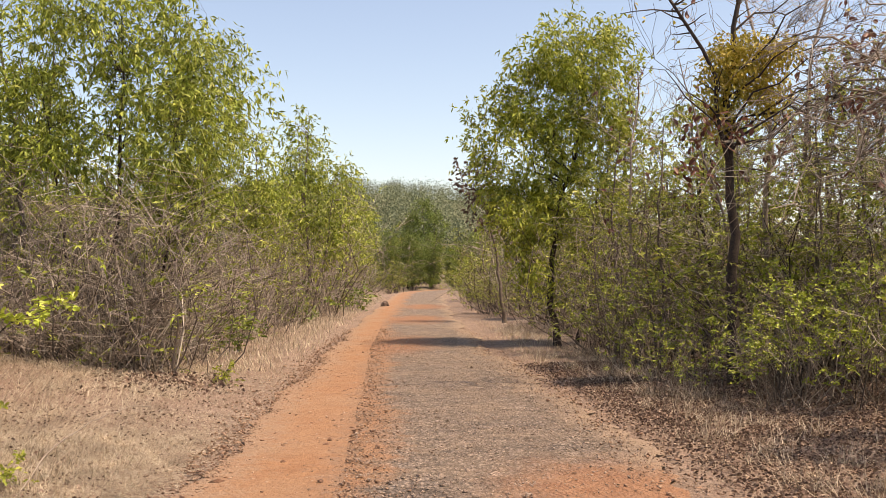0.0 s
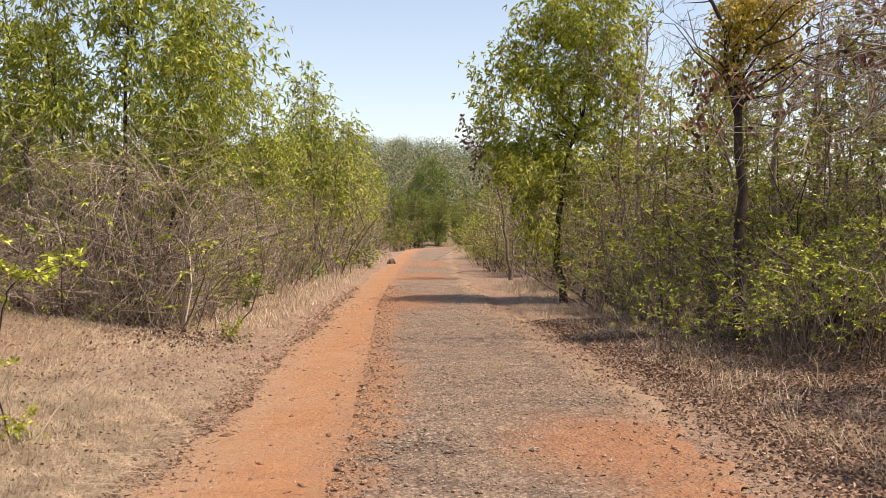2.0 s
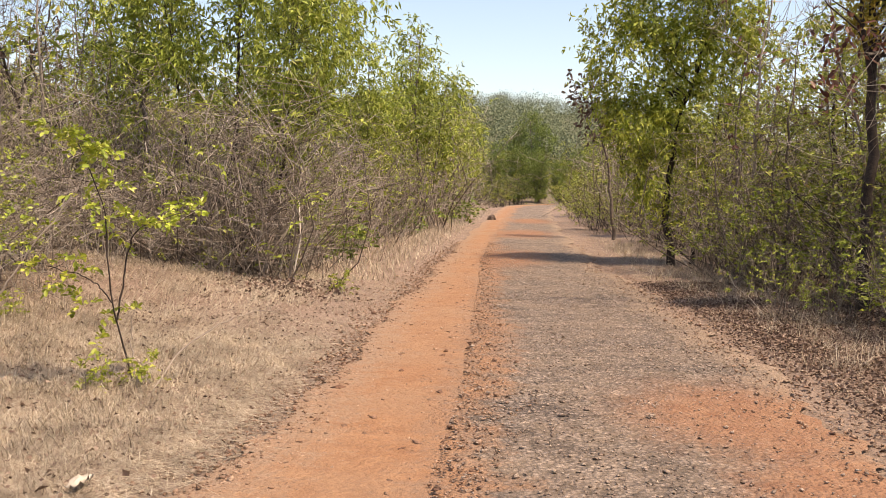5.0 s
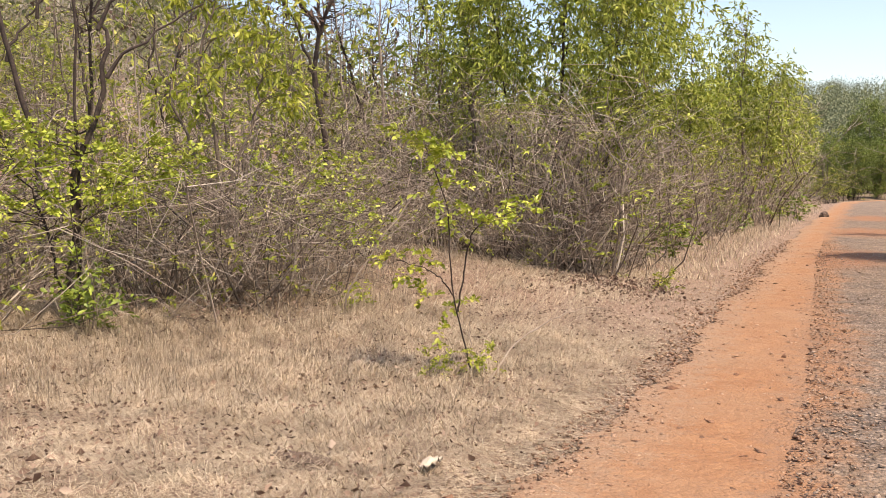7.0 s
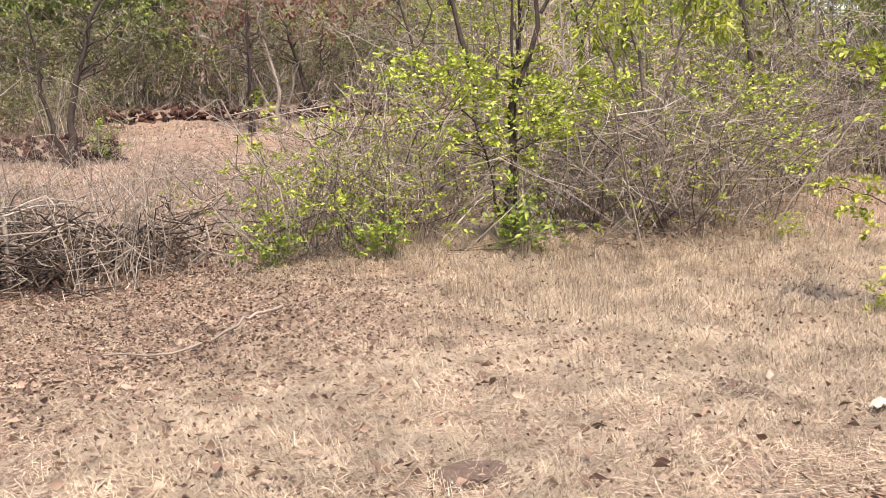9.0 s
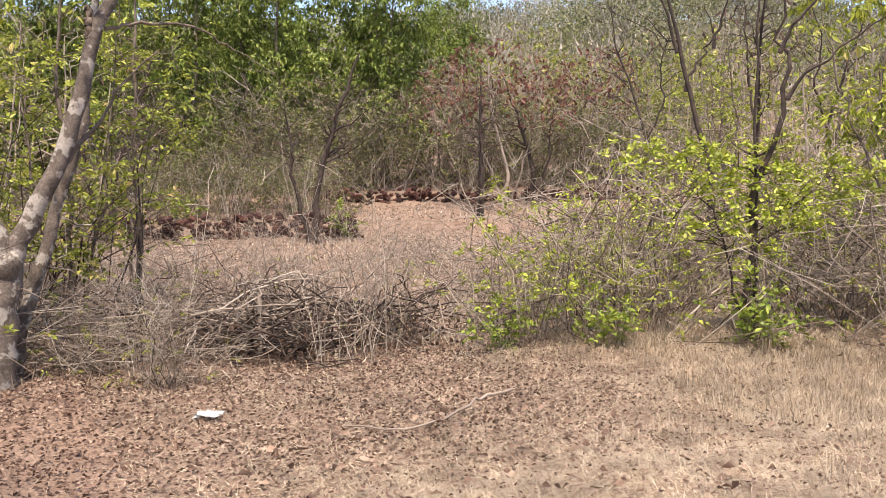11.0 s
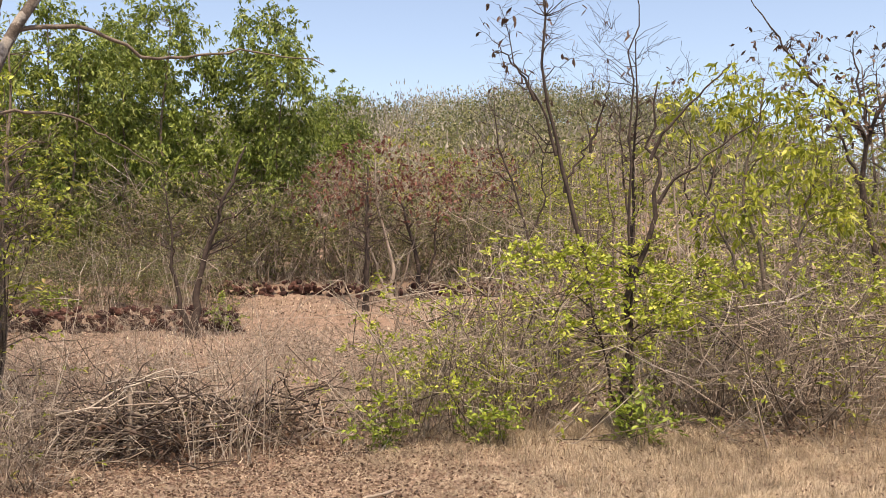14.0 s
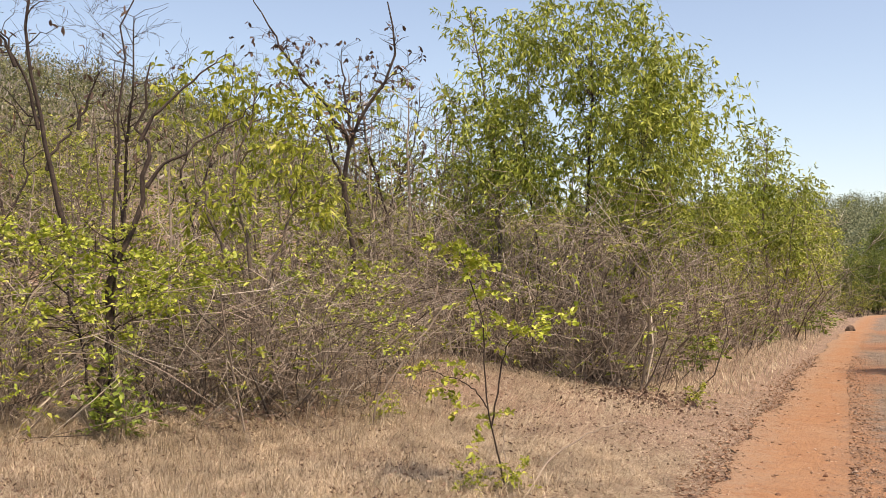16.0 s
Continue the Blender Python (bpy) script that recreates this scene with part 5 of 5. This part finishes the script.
# ---------------------------------------------------------------- ground cover
def scatter(n, x0, x1, y0, y1, rng, keep):
    x, y = rng.uniform(x0, x1, n), rng.uniform(y0, y1, n)
    ok = rng.random(n) < keep(x, y)
    return x[ok], y[ok]


def left_of_dirt(x, y):
    return np.interp(y, ROAD_Y, ROAD_D) - x


def right_of_road(x, y):
    return x - np.interp(y, ROAD_Y, ROAD_R)


def patchy(x, y, f=1.0):
    return 0.5 + 0.5 * np.clip(1.6 * ripple(x * f * 1.3 + 4, y * f * 1.3), -1, 1)


def leafy(x, y):
    """Where fallen leaves outweigh the grass."""
    return smooth(5.2, 3.0, y) * smooth(-4.2, -6.0, x)


def grass(name, label, x, y, height, rng, width=0.004, lean=0.55, simple=False):
    m = len(x)
    z = ground(x, y)
    p = np.stack([x, y, z - 0.01], -1)
    h = height * rng.uniform(0.4, 1.25, m)
    a = rng.uniform(0, 2 * np.pi, m)
    comb = np.stack([np.sin(x * 1.7 + y), np.cos(y * 1.3 - x)], -1) * 0.3
    d = np.stack([np.cos(a), np.sin(a)], -1) + comb
    k = (lean * rng.uniform(0.2, 1.6, m))[:, None]
    mid, tip = p.copy(), p.copy()
    mid[:, :2] += d * k * h[:, None] * 0.4
    mid[:, 2] += h * 0.6
    tip[:, :2] += d * k * h[:, None] * 1.15
    tip[:, 2] += h * np.clip(1.05 - 0.5 * k[:, 0], 0.1, 1.05)
    s = np.stack([-np.sin(a), np.cos(a), np.zeros(m)], -1) * (width * rng.uniform(0.6, 1.5, m))[:, None]
    b = Buf()
    if simple:
        b.add(np.stack([p - s, p + s, tip], 1), np.arange(m)[:, None] * 3 + np.arange(3))
        return tagged(part(name, b, STRAW, None, label), category="grass", kind="stuff")
    v = np.stack([p - s, p + s, mid + s * 0.8, mid - s * 0.8, tip], 1)
    b.add(v, (np.arange(m)[:, None] * 5 + np.array([0, 1, 2, 3])))
    b.f.append(np.arange(m)[:, None] * 5 + np.array([3, 2, 4]))
    return tagged(part(name, b, STRAW, None, label), category="grass", kind="stuff")


def sward(name, label, x, y, height, per, rng, width=0.0016, spread=0.07, fall=1.0, stray=0.55):
    """Tufts of thin blades that rise together and are combed over to one side."""
    m = len(x)
    way = 0.9 * np.sin(0.55 * x + 0.3 * y) + 0.8 * np.sin(0.4 * y - 0.7 * x + 1.0) - 0.7
    big = rng.uniform(0.55, 1.35, m) * height
    x, y, way, big = (np.repeat(a, per) for a in (x, y, way, big))
    n = len(x)
    x, y = x + rng.normal(size=n) * spread, y + rng.normal(size=n) * spread
    a = way + rng.normal(size=n) * stray
    h = big * rng.uniform(0.45, 1.15, n)
    k = fall * rng.uniform(0.35, 1.35, n)
    d = np.stack([np.cos(a), np.sin(a)], -1)
    p = np.stack([x, y, ground(x, y) - 0.01], -1)
    mid, tip = p.copy(), p.copy()
    mid[:, :2] += d * (0.38 * k * h)[:, None]
    mid[:, 2] += h * 0.62
    tip[:, :2] += d * (1.05 * k * h)[:, None]
    tip[:, 2] += h * np.clip(1.05 - 0.55 * k, 0.12, 1.0)
    s = np.stack([-np.sin(a), np.cos(a), np.zeros(n)], -1) * (width * rng.uniform(0.6, 1.5, n))[:, None]
    b = Buf()
    b.add(np.stack([p - s, p + s, mid + s * 0.8, mid - s * 0.8, tip], 1), np.arange(n)[:, None] * 5 + np.array([0, 1, 2, 3]))
    b.f.append(np.arange(n)[:, None] * 5 + np.array([3, 2, 4]))
    return tagged(part(name, b, STRAW, None, label), category="grass", kind="stuff")


rng = np.random.default_rng(60)
x, y = scatter(190000, -9.5, -1.8, -4, 15, rng, lambda x, y: smooth(-5, 0.5, y) * smooth(-0.12, 0.3, left_of_dirt(x, y)) * (0.35 + 0.65 * patchy(x, y)) * (1 - 0.8 * leafy(x, y)))
grass("dry_grass", "short dry straw grass on the verge", x, y, 0.085, rng, 0.0022, 1.8, True)
x, y = scatter(150000, -7.5, -1.9, 0.8, 9, rng, lambda x, y: smooth(0.0, 0.4, left_of_dirt(x, y)) * (0.55 + 0.45 * patchy(x, y, 0.7)) * (1 - 0.75 * leafy(x, y)))
grass("dry_grass", "matted dry straw lying on the verge", x, y, 0.13, rng, 0.0019, 2.6, True)
x, y = scatter(5200, -7.6, -2.0, 1.2, 8.5, rng, lambda x, y: smooth(0.25, 0.9, left_of_dirt(x, y)) * (0.15 + 0.85 * patchy(x, y, 0.9)) * (1 - 0.95 * leafy(x, y)))
sward("grass_tufts", "combed tufts of fine bleached straw on the verge", x, y, 0.085, 30, rng, 0.0014, 0.10, 2.1, 0.8)
x, y = scatter(3600, -9.0, -2.4, 4.6, 14.5, rng, lambda x, y: smooth(0.5, 1.4, left_of_dirt(x, y)) * (0.25 + 0.75 * patchy(x, y + 2, 1.1)) * (1 - leafy(x, y)))
sward("grass_tufts", "pale wispy grass leaning on the bank below the thicket", x, y, 0.14, 26, rng, 0.0019, 0.11, 1.8, 0.7)
x, y = scatter(420, -8.4, -3.0, 3.2, 9.5, rng, lambda x, y: smooth(1.2, 2.6, left_of_dirt(x, y)) * smooth(0.35, 0.8, patchy(x + 3, y, 0.8)) * (1 - leafy(x, y)))
sward("grass_tufts", "tall upright tufts of wispy dry grass", x, y, 0.27, 40, rng, 0.0013, 0.07, 0.7, 1.3)
x, y = scatter(26000, -6.5, -2.1, 14, 60, rng, lambda x, y: smooth(0.1, 1.0, left_of_dirt(x, y)) * (1 - smooth(2.0, 3.0, left_of_dirt(x, y))))
grass("dry_grass", "dry grass along the road edge", x, y, 0.22, rng, 0.007, 0.6, True)
x, y = scatter(17000, 1.0, 8, 3.5, 30, rng, lambda x, y: smooth(0.15, 1.0, right_of_road(x, y)) * (1 - smooth(3.0, 5.0, right_of_road(x, y))) * (0.3 + 0.7 * patchy(x, y)))
grass("dry_grass", "thin brown grass below the wood", x, y, 0.14, rng, 0.004, 0.8, True)
x, y = scatter(50000, -34, -8, 0, 24, rng, lambda x, y: (0.35 + 0.65 * patchy(x, y, 0.5)) * (np.hypot(x, y) < 33))
grass("dry_grass", "pale dry grass of the clearing", x, y, 0.16, rng, 0.010, 0.6, True)


def litter(name, label, x, y, size, rng, lift=0.02, material=LITTER):
    m = len(x)
    c = np.stack([x, y, ground(x, y) + rng.uniform(0.005, lift, m)], -1)
    d = rng.normal(size=(m, 3)) * np.array([1, 1, 0.22])
    b = Buf()
    leaves(b, c, d, size, size * 0.6, rng)
    return tagged(part(name, b, material, None, label), category="fallen leaves", kind="stuff")


x, y = scatter(420, 1.5, 5.5, 5, 27, rng, lambda x, y: smooth(0.3, 0.9, right_of_road(x, y)) * (1 - smooth(1.3, 2.4, right_of_road(x, y))))
x, y = np.repeat(x, 40) + rng.normal(size=len(x) * 40) * 0.09, np.repeat(y, 40) + rng.normal(size=len(x) * 40) * 0.09
grass("grass_tufts", "brown tufts of dry grass along the wood edge", x, y, 0.26, rng, 0.0035, 0.8, True)


def straw(name, label, x, y, size, rng):
    """Broken stalks lying flat."""
    m = len(x)
    c = np.stack([x, y, ground(x, y) + rng.uniform(0.003, 0.03, m)], -1)
    a = rng.uniform(0, 6.28, m)
    d = np.stack([np.cos(a), np.sin(a), rng.normal(size=m) * 0.15], -1) * (size * rng.uniform(0.4, 1.4, m))[:, None]
    s = np.stack([-np.sin(a), np.cos(a), np.zeros(m)], -1) * (0.0026 * rng.uniform(0.6, 1.6, m))[:, None]
    b = Buf()
    b.add(np.stack([c - s, c + s, c + d], 1), np.arange(m)[:, None] * 3 + np.arange(3))
    return tagged(part(name, b, STRAW, None, label), category="straw", kind="stuff")


x, y = scatter(100000, -8.5, -1.7, 0.5, 10, rng, lambda x, y: smooth(-0.15, 0.5, left_of_dirt(x, y)))
straw("fallen_straw", "broken straw and stalks littering the verge", x, y, 0.07, rng)
x, y = scatter(24000, 1.3, 6.5, 0.0, 16, rng, lambda x, y: smooth(-0.05, 0.6, right_of_road(x, y)))
straw("fallen_straw", "broken straw and stalks below the wood", x, y, 0.08, rng)
# brown leaves whose darker BROWNLEAF tone includes shade on this part of the verge
x, y = scatter(105000, -10.5, -2, -2, 11, rng, lambda x, y: smooth(0.0, 0.6, left_of_dirt(x, y)) * (0.05 + 0.95 * leafy(x, y)))
litter("leaf_litter", "curled brown leaves strewn over the verge", x, y, 0.036, rng, 0.04, BROWNLEAF)
x, y = scatter(800, -6.0, -2.0, 1.0, 6.5, rng, lambda x, y: smooth(0.1, 0.6, left_of_dirt(x, y)) * (0.25 + 0.75 * smooth(4.5, 2.0, y)))
litter("leaf_litter", "broad curled tan leaves lying on the verge", x, y, 0.07, rng, 0.06)
x, y = scatter(4000, -8.6, -5.6, 6.2, 10.2, rng, lambda x, y: np.exp(-((x + 6.4) / 0.8) ** 2 - ((y - 7.6) / 0.8) ** 2))
litter("leaf_litter", "red-brown leaves heaped under the dry thicket", x, y, 0.06, rng, 0.14, BROWNLEAF)
x, y = scatter(12000, -8.5, -2, 1.2, 12, rng, lambda x, y: smooth(0.2, 0.9, left_of_dirt(x, y)) * (0.2 + 0.8 * patchy(x + 7, y, 1.2)))
litter("leaf_litter", "small dark leaf scraps caught in the dry grass", x, y, 0.032, rng, 0.08, BROWNLEAF)
# BROWNLEAF here also paints in the shade cast by the wood
x, y = scatter(165000, 1.2, 6.2, 3, 16, rng, lambda x, y: smooth(-0.1, 0.9, right_of_road(x, y)) * (0.5 + 0.5 * patchy(x + 3, y, 0.8)))
litter("leaf_litter", "thick carpet of brown fallen leaves below the wood", x, y, 0.040, rng, 0.035, BROWNLEAF)
x, y = scatter(20000, -34, -9, -2, 22, rng, lambda x, y: np.full(x.shape, 0.8))
litter("leaf_litter", "leaves scattered over the clearing", x, y, 0.075, rng, 0.03, BROWNLEAF)
x, y = scatter(9000, -6.0, -2.4, 10.5, 16.0, rng, lambda x, y: np.exp(-((x + 3.5) / 0.6) ** 2 - ((y - 11.9) / 0.9) ** 2))
litter("leaf_litter", "drift of red-brown leaves at the thicket foot", x, y, 0.065, rng, 0.10, BROWNLEAF)


def gravel(name, label, x, y, size, material, rng):
    m = len(x)
    o = np.array([(1, 0, 0), (0, 1, 0), (-1, 0, 0), (0, -1, 0), (0.15, 0.1, 0.36), (0, 0, -0.4)], float)
    s = (size * rng.lognormal(0, 0.38, m))[:, None, None]
    a = rng.uniform(0, 6.28, m)
    v = o[None] * rng.uniform(0.55, 1.25, (m, 6, 1)) * s
    v = v + rng.normal(size=v.shape) * s * 0.3
    ca, sa = np.cos(a)[:, None], np.sin(a)[:, None]
    v = np.stack([v[..., 0] * ca - v[..., 1] * sa, v[..., 0] * sa + v[..., 1] * ca, v[..., 2]], -1)
    z = np.where((x > np.interp(y, ROAD_Y, ROAD_A)) & (x < np.interp(y, ROAD_Y, ROAD_R)), 0.03, np.maximum(ground(x, y), 0.005)) + 0.2 * s[:, 0, 0]
    v = v + np.stack([x, y, z], -1)[:, None]
    f = np.array([(0, 1, 4), (1, 2, 4), (2, 3, 4), (3, 0, 4), (1, 0, 5), (2, 1, 5), (3, 2, 5), (0, 3, 5)])
    b = Buf()
    b.add(v, (np.arange(m)[:, None, None] * 6 + f).reshape(-1, 3))
    return tagged(part(name, b, material, None, label), category="gravel", kind="stuff")


def near_edge(x, y, edge, w):
    return np.exp(-((x - np.interp(y, ROAD_Y, edge)) / w) ** 2)


x, y = scatter(140000, -2.3, 2.6, 1.5, 26, rng, lambda x, y: (x > np.interp(y, ROAD_Y, ROAD_A)) * (x < np.interp(y, ROAD_Y, ROAD_R)) * (0.10 + 0.35 * patchy(x, y)) * np.exp(-y / 14) * 1.6 * (1 - 0.85 * np.exp(-((x - 1.35) / 0.8) ** 2 - ((y - 5.9) / 1.6) ** 2)))
gravel("road_gravel", "loose grey-brown stone chips on the asphalt", x, y, 0.0088, GRAVEL, rng)
x, y = scatter(110000, -2.6, 3, 1.5, 26, rng, lambda x, y: (0.9 * near_edge(x, y, ROAD_A, 0.26) + 0.4 * near_edge(x, y, ROAD_R, 0.3) + 1.1 * near_edge(x, y, ROAD_D, 0.34)) * np.exp(-y / 16))
gravel("edge_gravel", "reddish stones along the broken road edge", x, y, 0.0115, PEBBLE, rng)
x, y = scatter(40000, -2.4, 0, 1.5, 22, rng, lambda x, y: (left_of_dirt(x, y) < 0) * (x < np.interp(y, ROAD_Y, ROAD_A)) * 0.35)
gravel("edge_gravel", "scattered red laterite pebbles on the dirt", x, y, 0.0058, PEBBLE, rng)
x, y = scatter(5200, -2.7, 0, 1.5, 24, rng, lambda x, y: (x < np.interp(y, ROAD_Y, ROAD_A)) * (0.12 + 0.5 * near_edge(x, y, ROAD_D, 0.3) + 0.5 * near_edge(x, y, ROAD_A, 0.3)) * (left_of_dirt(x, y) < 0.3))
gravel("earth_clods", "red-brown clods strewn over the dirt", x, y, 0.015, CLOD, rng)
x, y = scatter(9000, -3.4, -1.2, 1.5, 26, rng, lambda x, y: near_edge(x, y, ROAD_D, 0.28) * (0.3 + 0.7 * patchy(x, y, 1.6)))
litter("leaf_litter", "dry leaf debris along the dirt edge", x, y, 0.042, rng, 0.03)

# ---------------------------------------------------------------- wood undergrowth across the road
U1 = bush("wood_shrub", "tall leafy undergrowth shrub in the shade of the wood", 57, 2.2, 2.6, 34, 150, OLIVE, 2300, (0.085, 0.042), r=0.012, shape="lance", group="wood shrubs", droop=0.2, wood=BARK_DARK)
rng = np.random.default_rng(58)
und = [(4.9, 13.2), (6.4, 13.2), (8.2, 12.2), (4.1, 16.6), (5.8, 15.6), (7.6, 15), (3.7, 19.4), (5.2, 19), (7, 18), (9.4, 16.8), (4.1, 22.6), (5.8, 23), (3.6, 26), (5.2, 27), (3.3, 31), (3.1, 37), (3.3, 43), (10, 11.4), (11.5, 14), (7.4, 9.0), 
       (-9.4, -3.2), (-10.5, -1.6), (-11.5, 0.6), (-12.5, -2.5), (-5.6, 31), (-6.2, 40), (-6.8, 26.5), (-8.6, 20.5), (-11.0, 16.0), (-13.2, 14.2), (-9.4, 22.8), (-12.2, 19.0), (-15.0, 14.8), (-7.6, 24.2), (-17, 18)]
far_und = [spot_at(a, d)[:2] for a, d in ((71, 29.5), (73.5, 28.6), (76, 28.9), (78.5, 28.4), (81, 28.8), (83.5, 28.3), (86.5, 26.5), (89, 24), (79.5, 31), (74.5, 31))]
und += [(1.9, 36), (2.0, 43), (1.7, 51), (1.8, 59), (2.1, 66), (3.0, 72), (4.6, 77), (-4.6, 80), (-4.2, 84), (-3, 88), (-1, 93), (2, 96.5), (6, 98), (-6.5, 87)]
far_und += [spot_at(a, d)[:2] for a, d in ((52, 34.2), (56, 34), (60, 34.4), (64, 34), (68, 34.2), (71.5, 34), (74, 33.8), (76, 34.2), (72.5, 30.5), (77, 30.2), (81.5, 30.4), (85, 30),)]
far_und += [spot_at(a, d)[:2] for a, d in zip(np.arange(49, 97, 1.9), 36.5 + 3.2 * np.abs(np.sin(np.arange(26) * 2.4)))]
far_und += [spot_at(a, d)[:2] for a, d in ((50, 35), (54, 36.5), (58, 35.6), (62, 36.8), (66, 35.2), (70, 36), (74, 35), (78, 35.5), (82, 34.6), (87, 34), (92, 31))]
spread(U1, [(x, y, rng.uniform(0, 360), rng.uniform(0.75, 1.1)) for x, y in und])
# dull leaves in SHADE, whose colour holds the dark under the trees
U2 = bush("wood_shrub", "dense undergrowth shrub behind the clearing, leaves coloured for shade", 62, 2.2, 2.4, 36, 200, SHADE, 2200, (0.095, 0.05), r=0.012, group="clearing undergrowth", shape="lance", wood=TWIG)
spread(U2, [(x, y, rng.uniform(0, 360), rng.uniform(0.75, 1.1) * (1.3 if math.hypot(x, y) > 33 else 0.8)) for x, y in far_und])
P1 = bush("dry_stalks", "pale bare upright stalks at the thicket edge", 63, 0.8, 1.9, 12, 30, None, 0, wood=PALE, r=0.007, group="pale stalks", bend=0.1, lean=0.6, low=0.4)
stalks = [(-6.7, 6.3), (-7.3, 7.4), (-6.3, 8.4), (-5.6, 9.6), (-7.9, 4.4), (-8.3, 3.2), (-6.0, 11.8), (-4.9, 12.9), (-8.8, 1.4), (-7.6, 5.7), (-7.9, 3.9), (-8.2, 5.0), (-7.2, 6.9), (-6.6, 7.6), (-6.9, 8.3), (-8.5, 2.6), (-7.5, 4.9), (-8.6, 1.0), (-5.8, 10.6), (-4.5, 12.5)]
stalks += [spot_at(a, 32.3 + 0.7 * (i % 3))[:2] for i, a in enumerate(np.arange(54, 84, 2.1))] + [spot_at(a, 27.6)[:2] for a in (73, 77, 80.5, 83)]
spread(P1, [(x, y, rng.uniform(0, 360), rng.uniform(0.6, 1.1) * (1.8 if math.hypot(x, y) > 25 else 1)) for x, y in stalks])

# ---------------------------------------------------------------- trees where the road bends away
for a, d, turn in ((49, 39, 0), (53, 41, 60), (57, 38.5, 130), (61, 41, 200), (50, 45, 280), (56, 46, 20)):
    x, y, z = spot_at(a, d)
    copy_thing(W1, pose(x, y, z, 0, 0, turn) @ Matrix.Scale(1.15, 4))
for x, y, turn, size in ((-2.9, 88, 0, 0.52), (-1.2, 92, 120, 0.50), (1.0, 90, 240, 0.42), (-5.4, 94, 60, 0.55), (3.0, 95, 200, 0.5), (-8.5, 94, 300, 0.8), (6.0, 100, 30, 0.8), (-2.0, 99, 150, 0.85)):
    copy_thing(G1, pose(x, y, float(ground(x, y)) - 0.1, 0, 0, turn) @ Matrix.Scale(size, 4))
for x, y, turn, size in ((-3.5, 92, 0, 0.62), (-0.5, 98, 70, 0.55), (-7.5, 96, 160, 0.62), (-12, 90, 220, 0.7), (11, 98, 300, 0.6), (-5, 112, 30, 0.75), (2, 116, 110, 0.72), (1.5, 90, 140, 0.5), (5.5, 94, 20, 0.55), (-9.5, 84, 80, 0.55)):
    copy_thing(W1, pose(x, y, float(ground(x, y)), 0, 0, turn) @ Matrix.Scale(size * 1.9, 4))


# ---------------------------------------------------------------- far woods
def far_woods(name, label, n, az0, az1, d0, d1, size, per, material, seed, bare=False, fleck=0.058):
    """Crowns of many small flecks of foliage, or of upswept twigs, over the hillsides."""
    rg = np.random.default_rng(seed)
    az, d = np.radians(rg.uniform(az0, az1, n)), np.sqrt(rg.uniform(d0 ** 2, d1 ** 2, n))
    x, y = -d * np.sin(az), d * np.cos(az)
    h = size * rg.uniform(0.6, 1.35, n)
    c = np.stack([x, y, ground(x, y) + h * 0.55], -1)
    u = unit(rg.normal(size=(n, per, 3))) * rg.random((n, per, 1)) ** 0.4
    p = (c[:, None] + u * np.stack([h * 0.42, h * 0.42, h * 0.5], -1)[:, None]).reshape(-1, 3)
    hh = np.repeat(h, per)[:, None]
    e = rg.normal(size=p.shape)
    if bare:
        long_ = unit(u.reshape(-1, 3) * np.array([1, 1, 0.4]) + np.array([0, 0, 0.9]) + 0.3 * e) * hh * 0.095
        wide = unit(np.cross(long_, e)) * hh * 0.0115
    else:
        long_ = unit(e) * hh * fleck
        wide = unit(np.cross(long_, rg.normal(size=p.shape))) * hh * fleck * 0.7
    v = np.stack([p - wide, p + wide, p + long_], 1)
    b = Buf()
    b.add(v, np.arange(len(p))[:, None] * 3 + np.arange(3))
    return tagged(part(name, b, material, None, label), category="woods", kind="stuff")


far_woods("far_woods", "dry leafy woods climbing the hillside", 620, 22, 98, 46, 125, 5.0, 300, FARLEAF, 71, fleck=0.033)
far_woods("far_woods", "leafless grey woods on the hillside", 700, 22, 98, 46, 130, 5.0, 78, FARGREY, 72, True)
far_woods("far_woods", "distant leafy woods on the ridge", 700, 18, 96, 118, 235, 5.0, 290, FARLEAF, 73, fleck=0.036)
far_woods("far_woods", "distant bare woods on the ridge", 1400, 18, 96, 118, 235, 5.5, 62, FARGREY, 74, True)
far_woods("far_woods", "green woods beyond the end of the road", 230, -12, 20, 98, 170, 6.0, 420, FARGREEN, 75, fleck=0.04)
far_woods("far_woods", "woods on the far hill ahead", 1150, -9, 17, 160, 560, 8.5, 180, FARGREEN, 76, fleck=0.038)
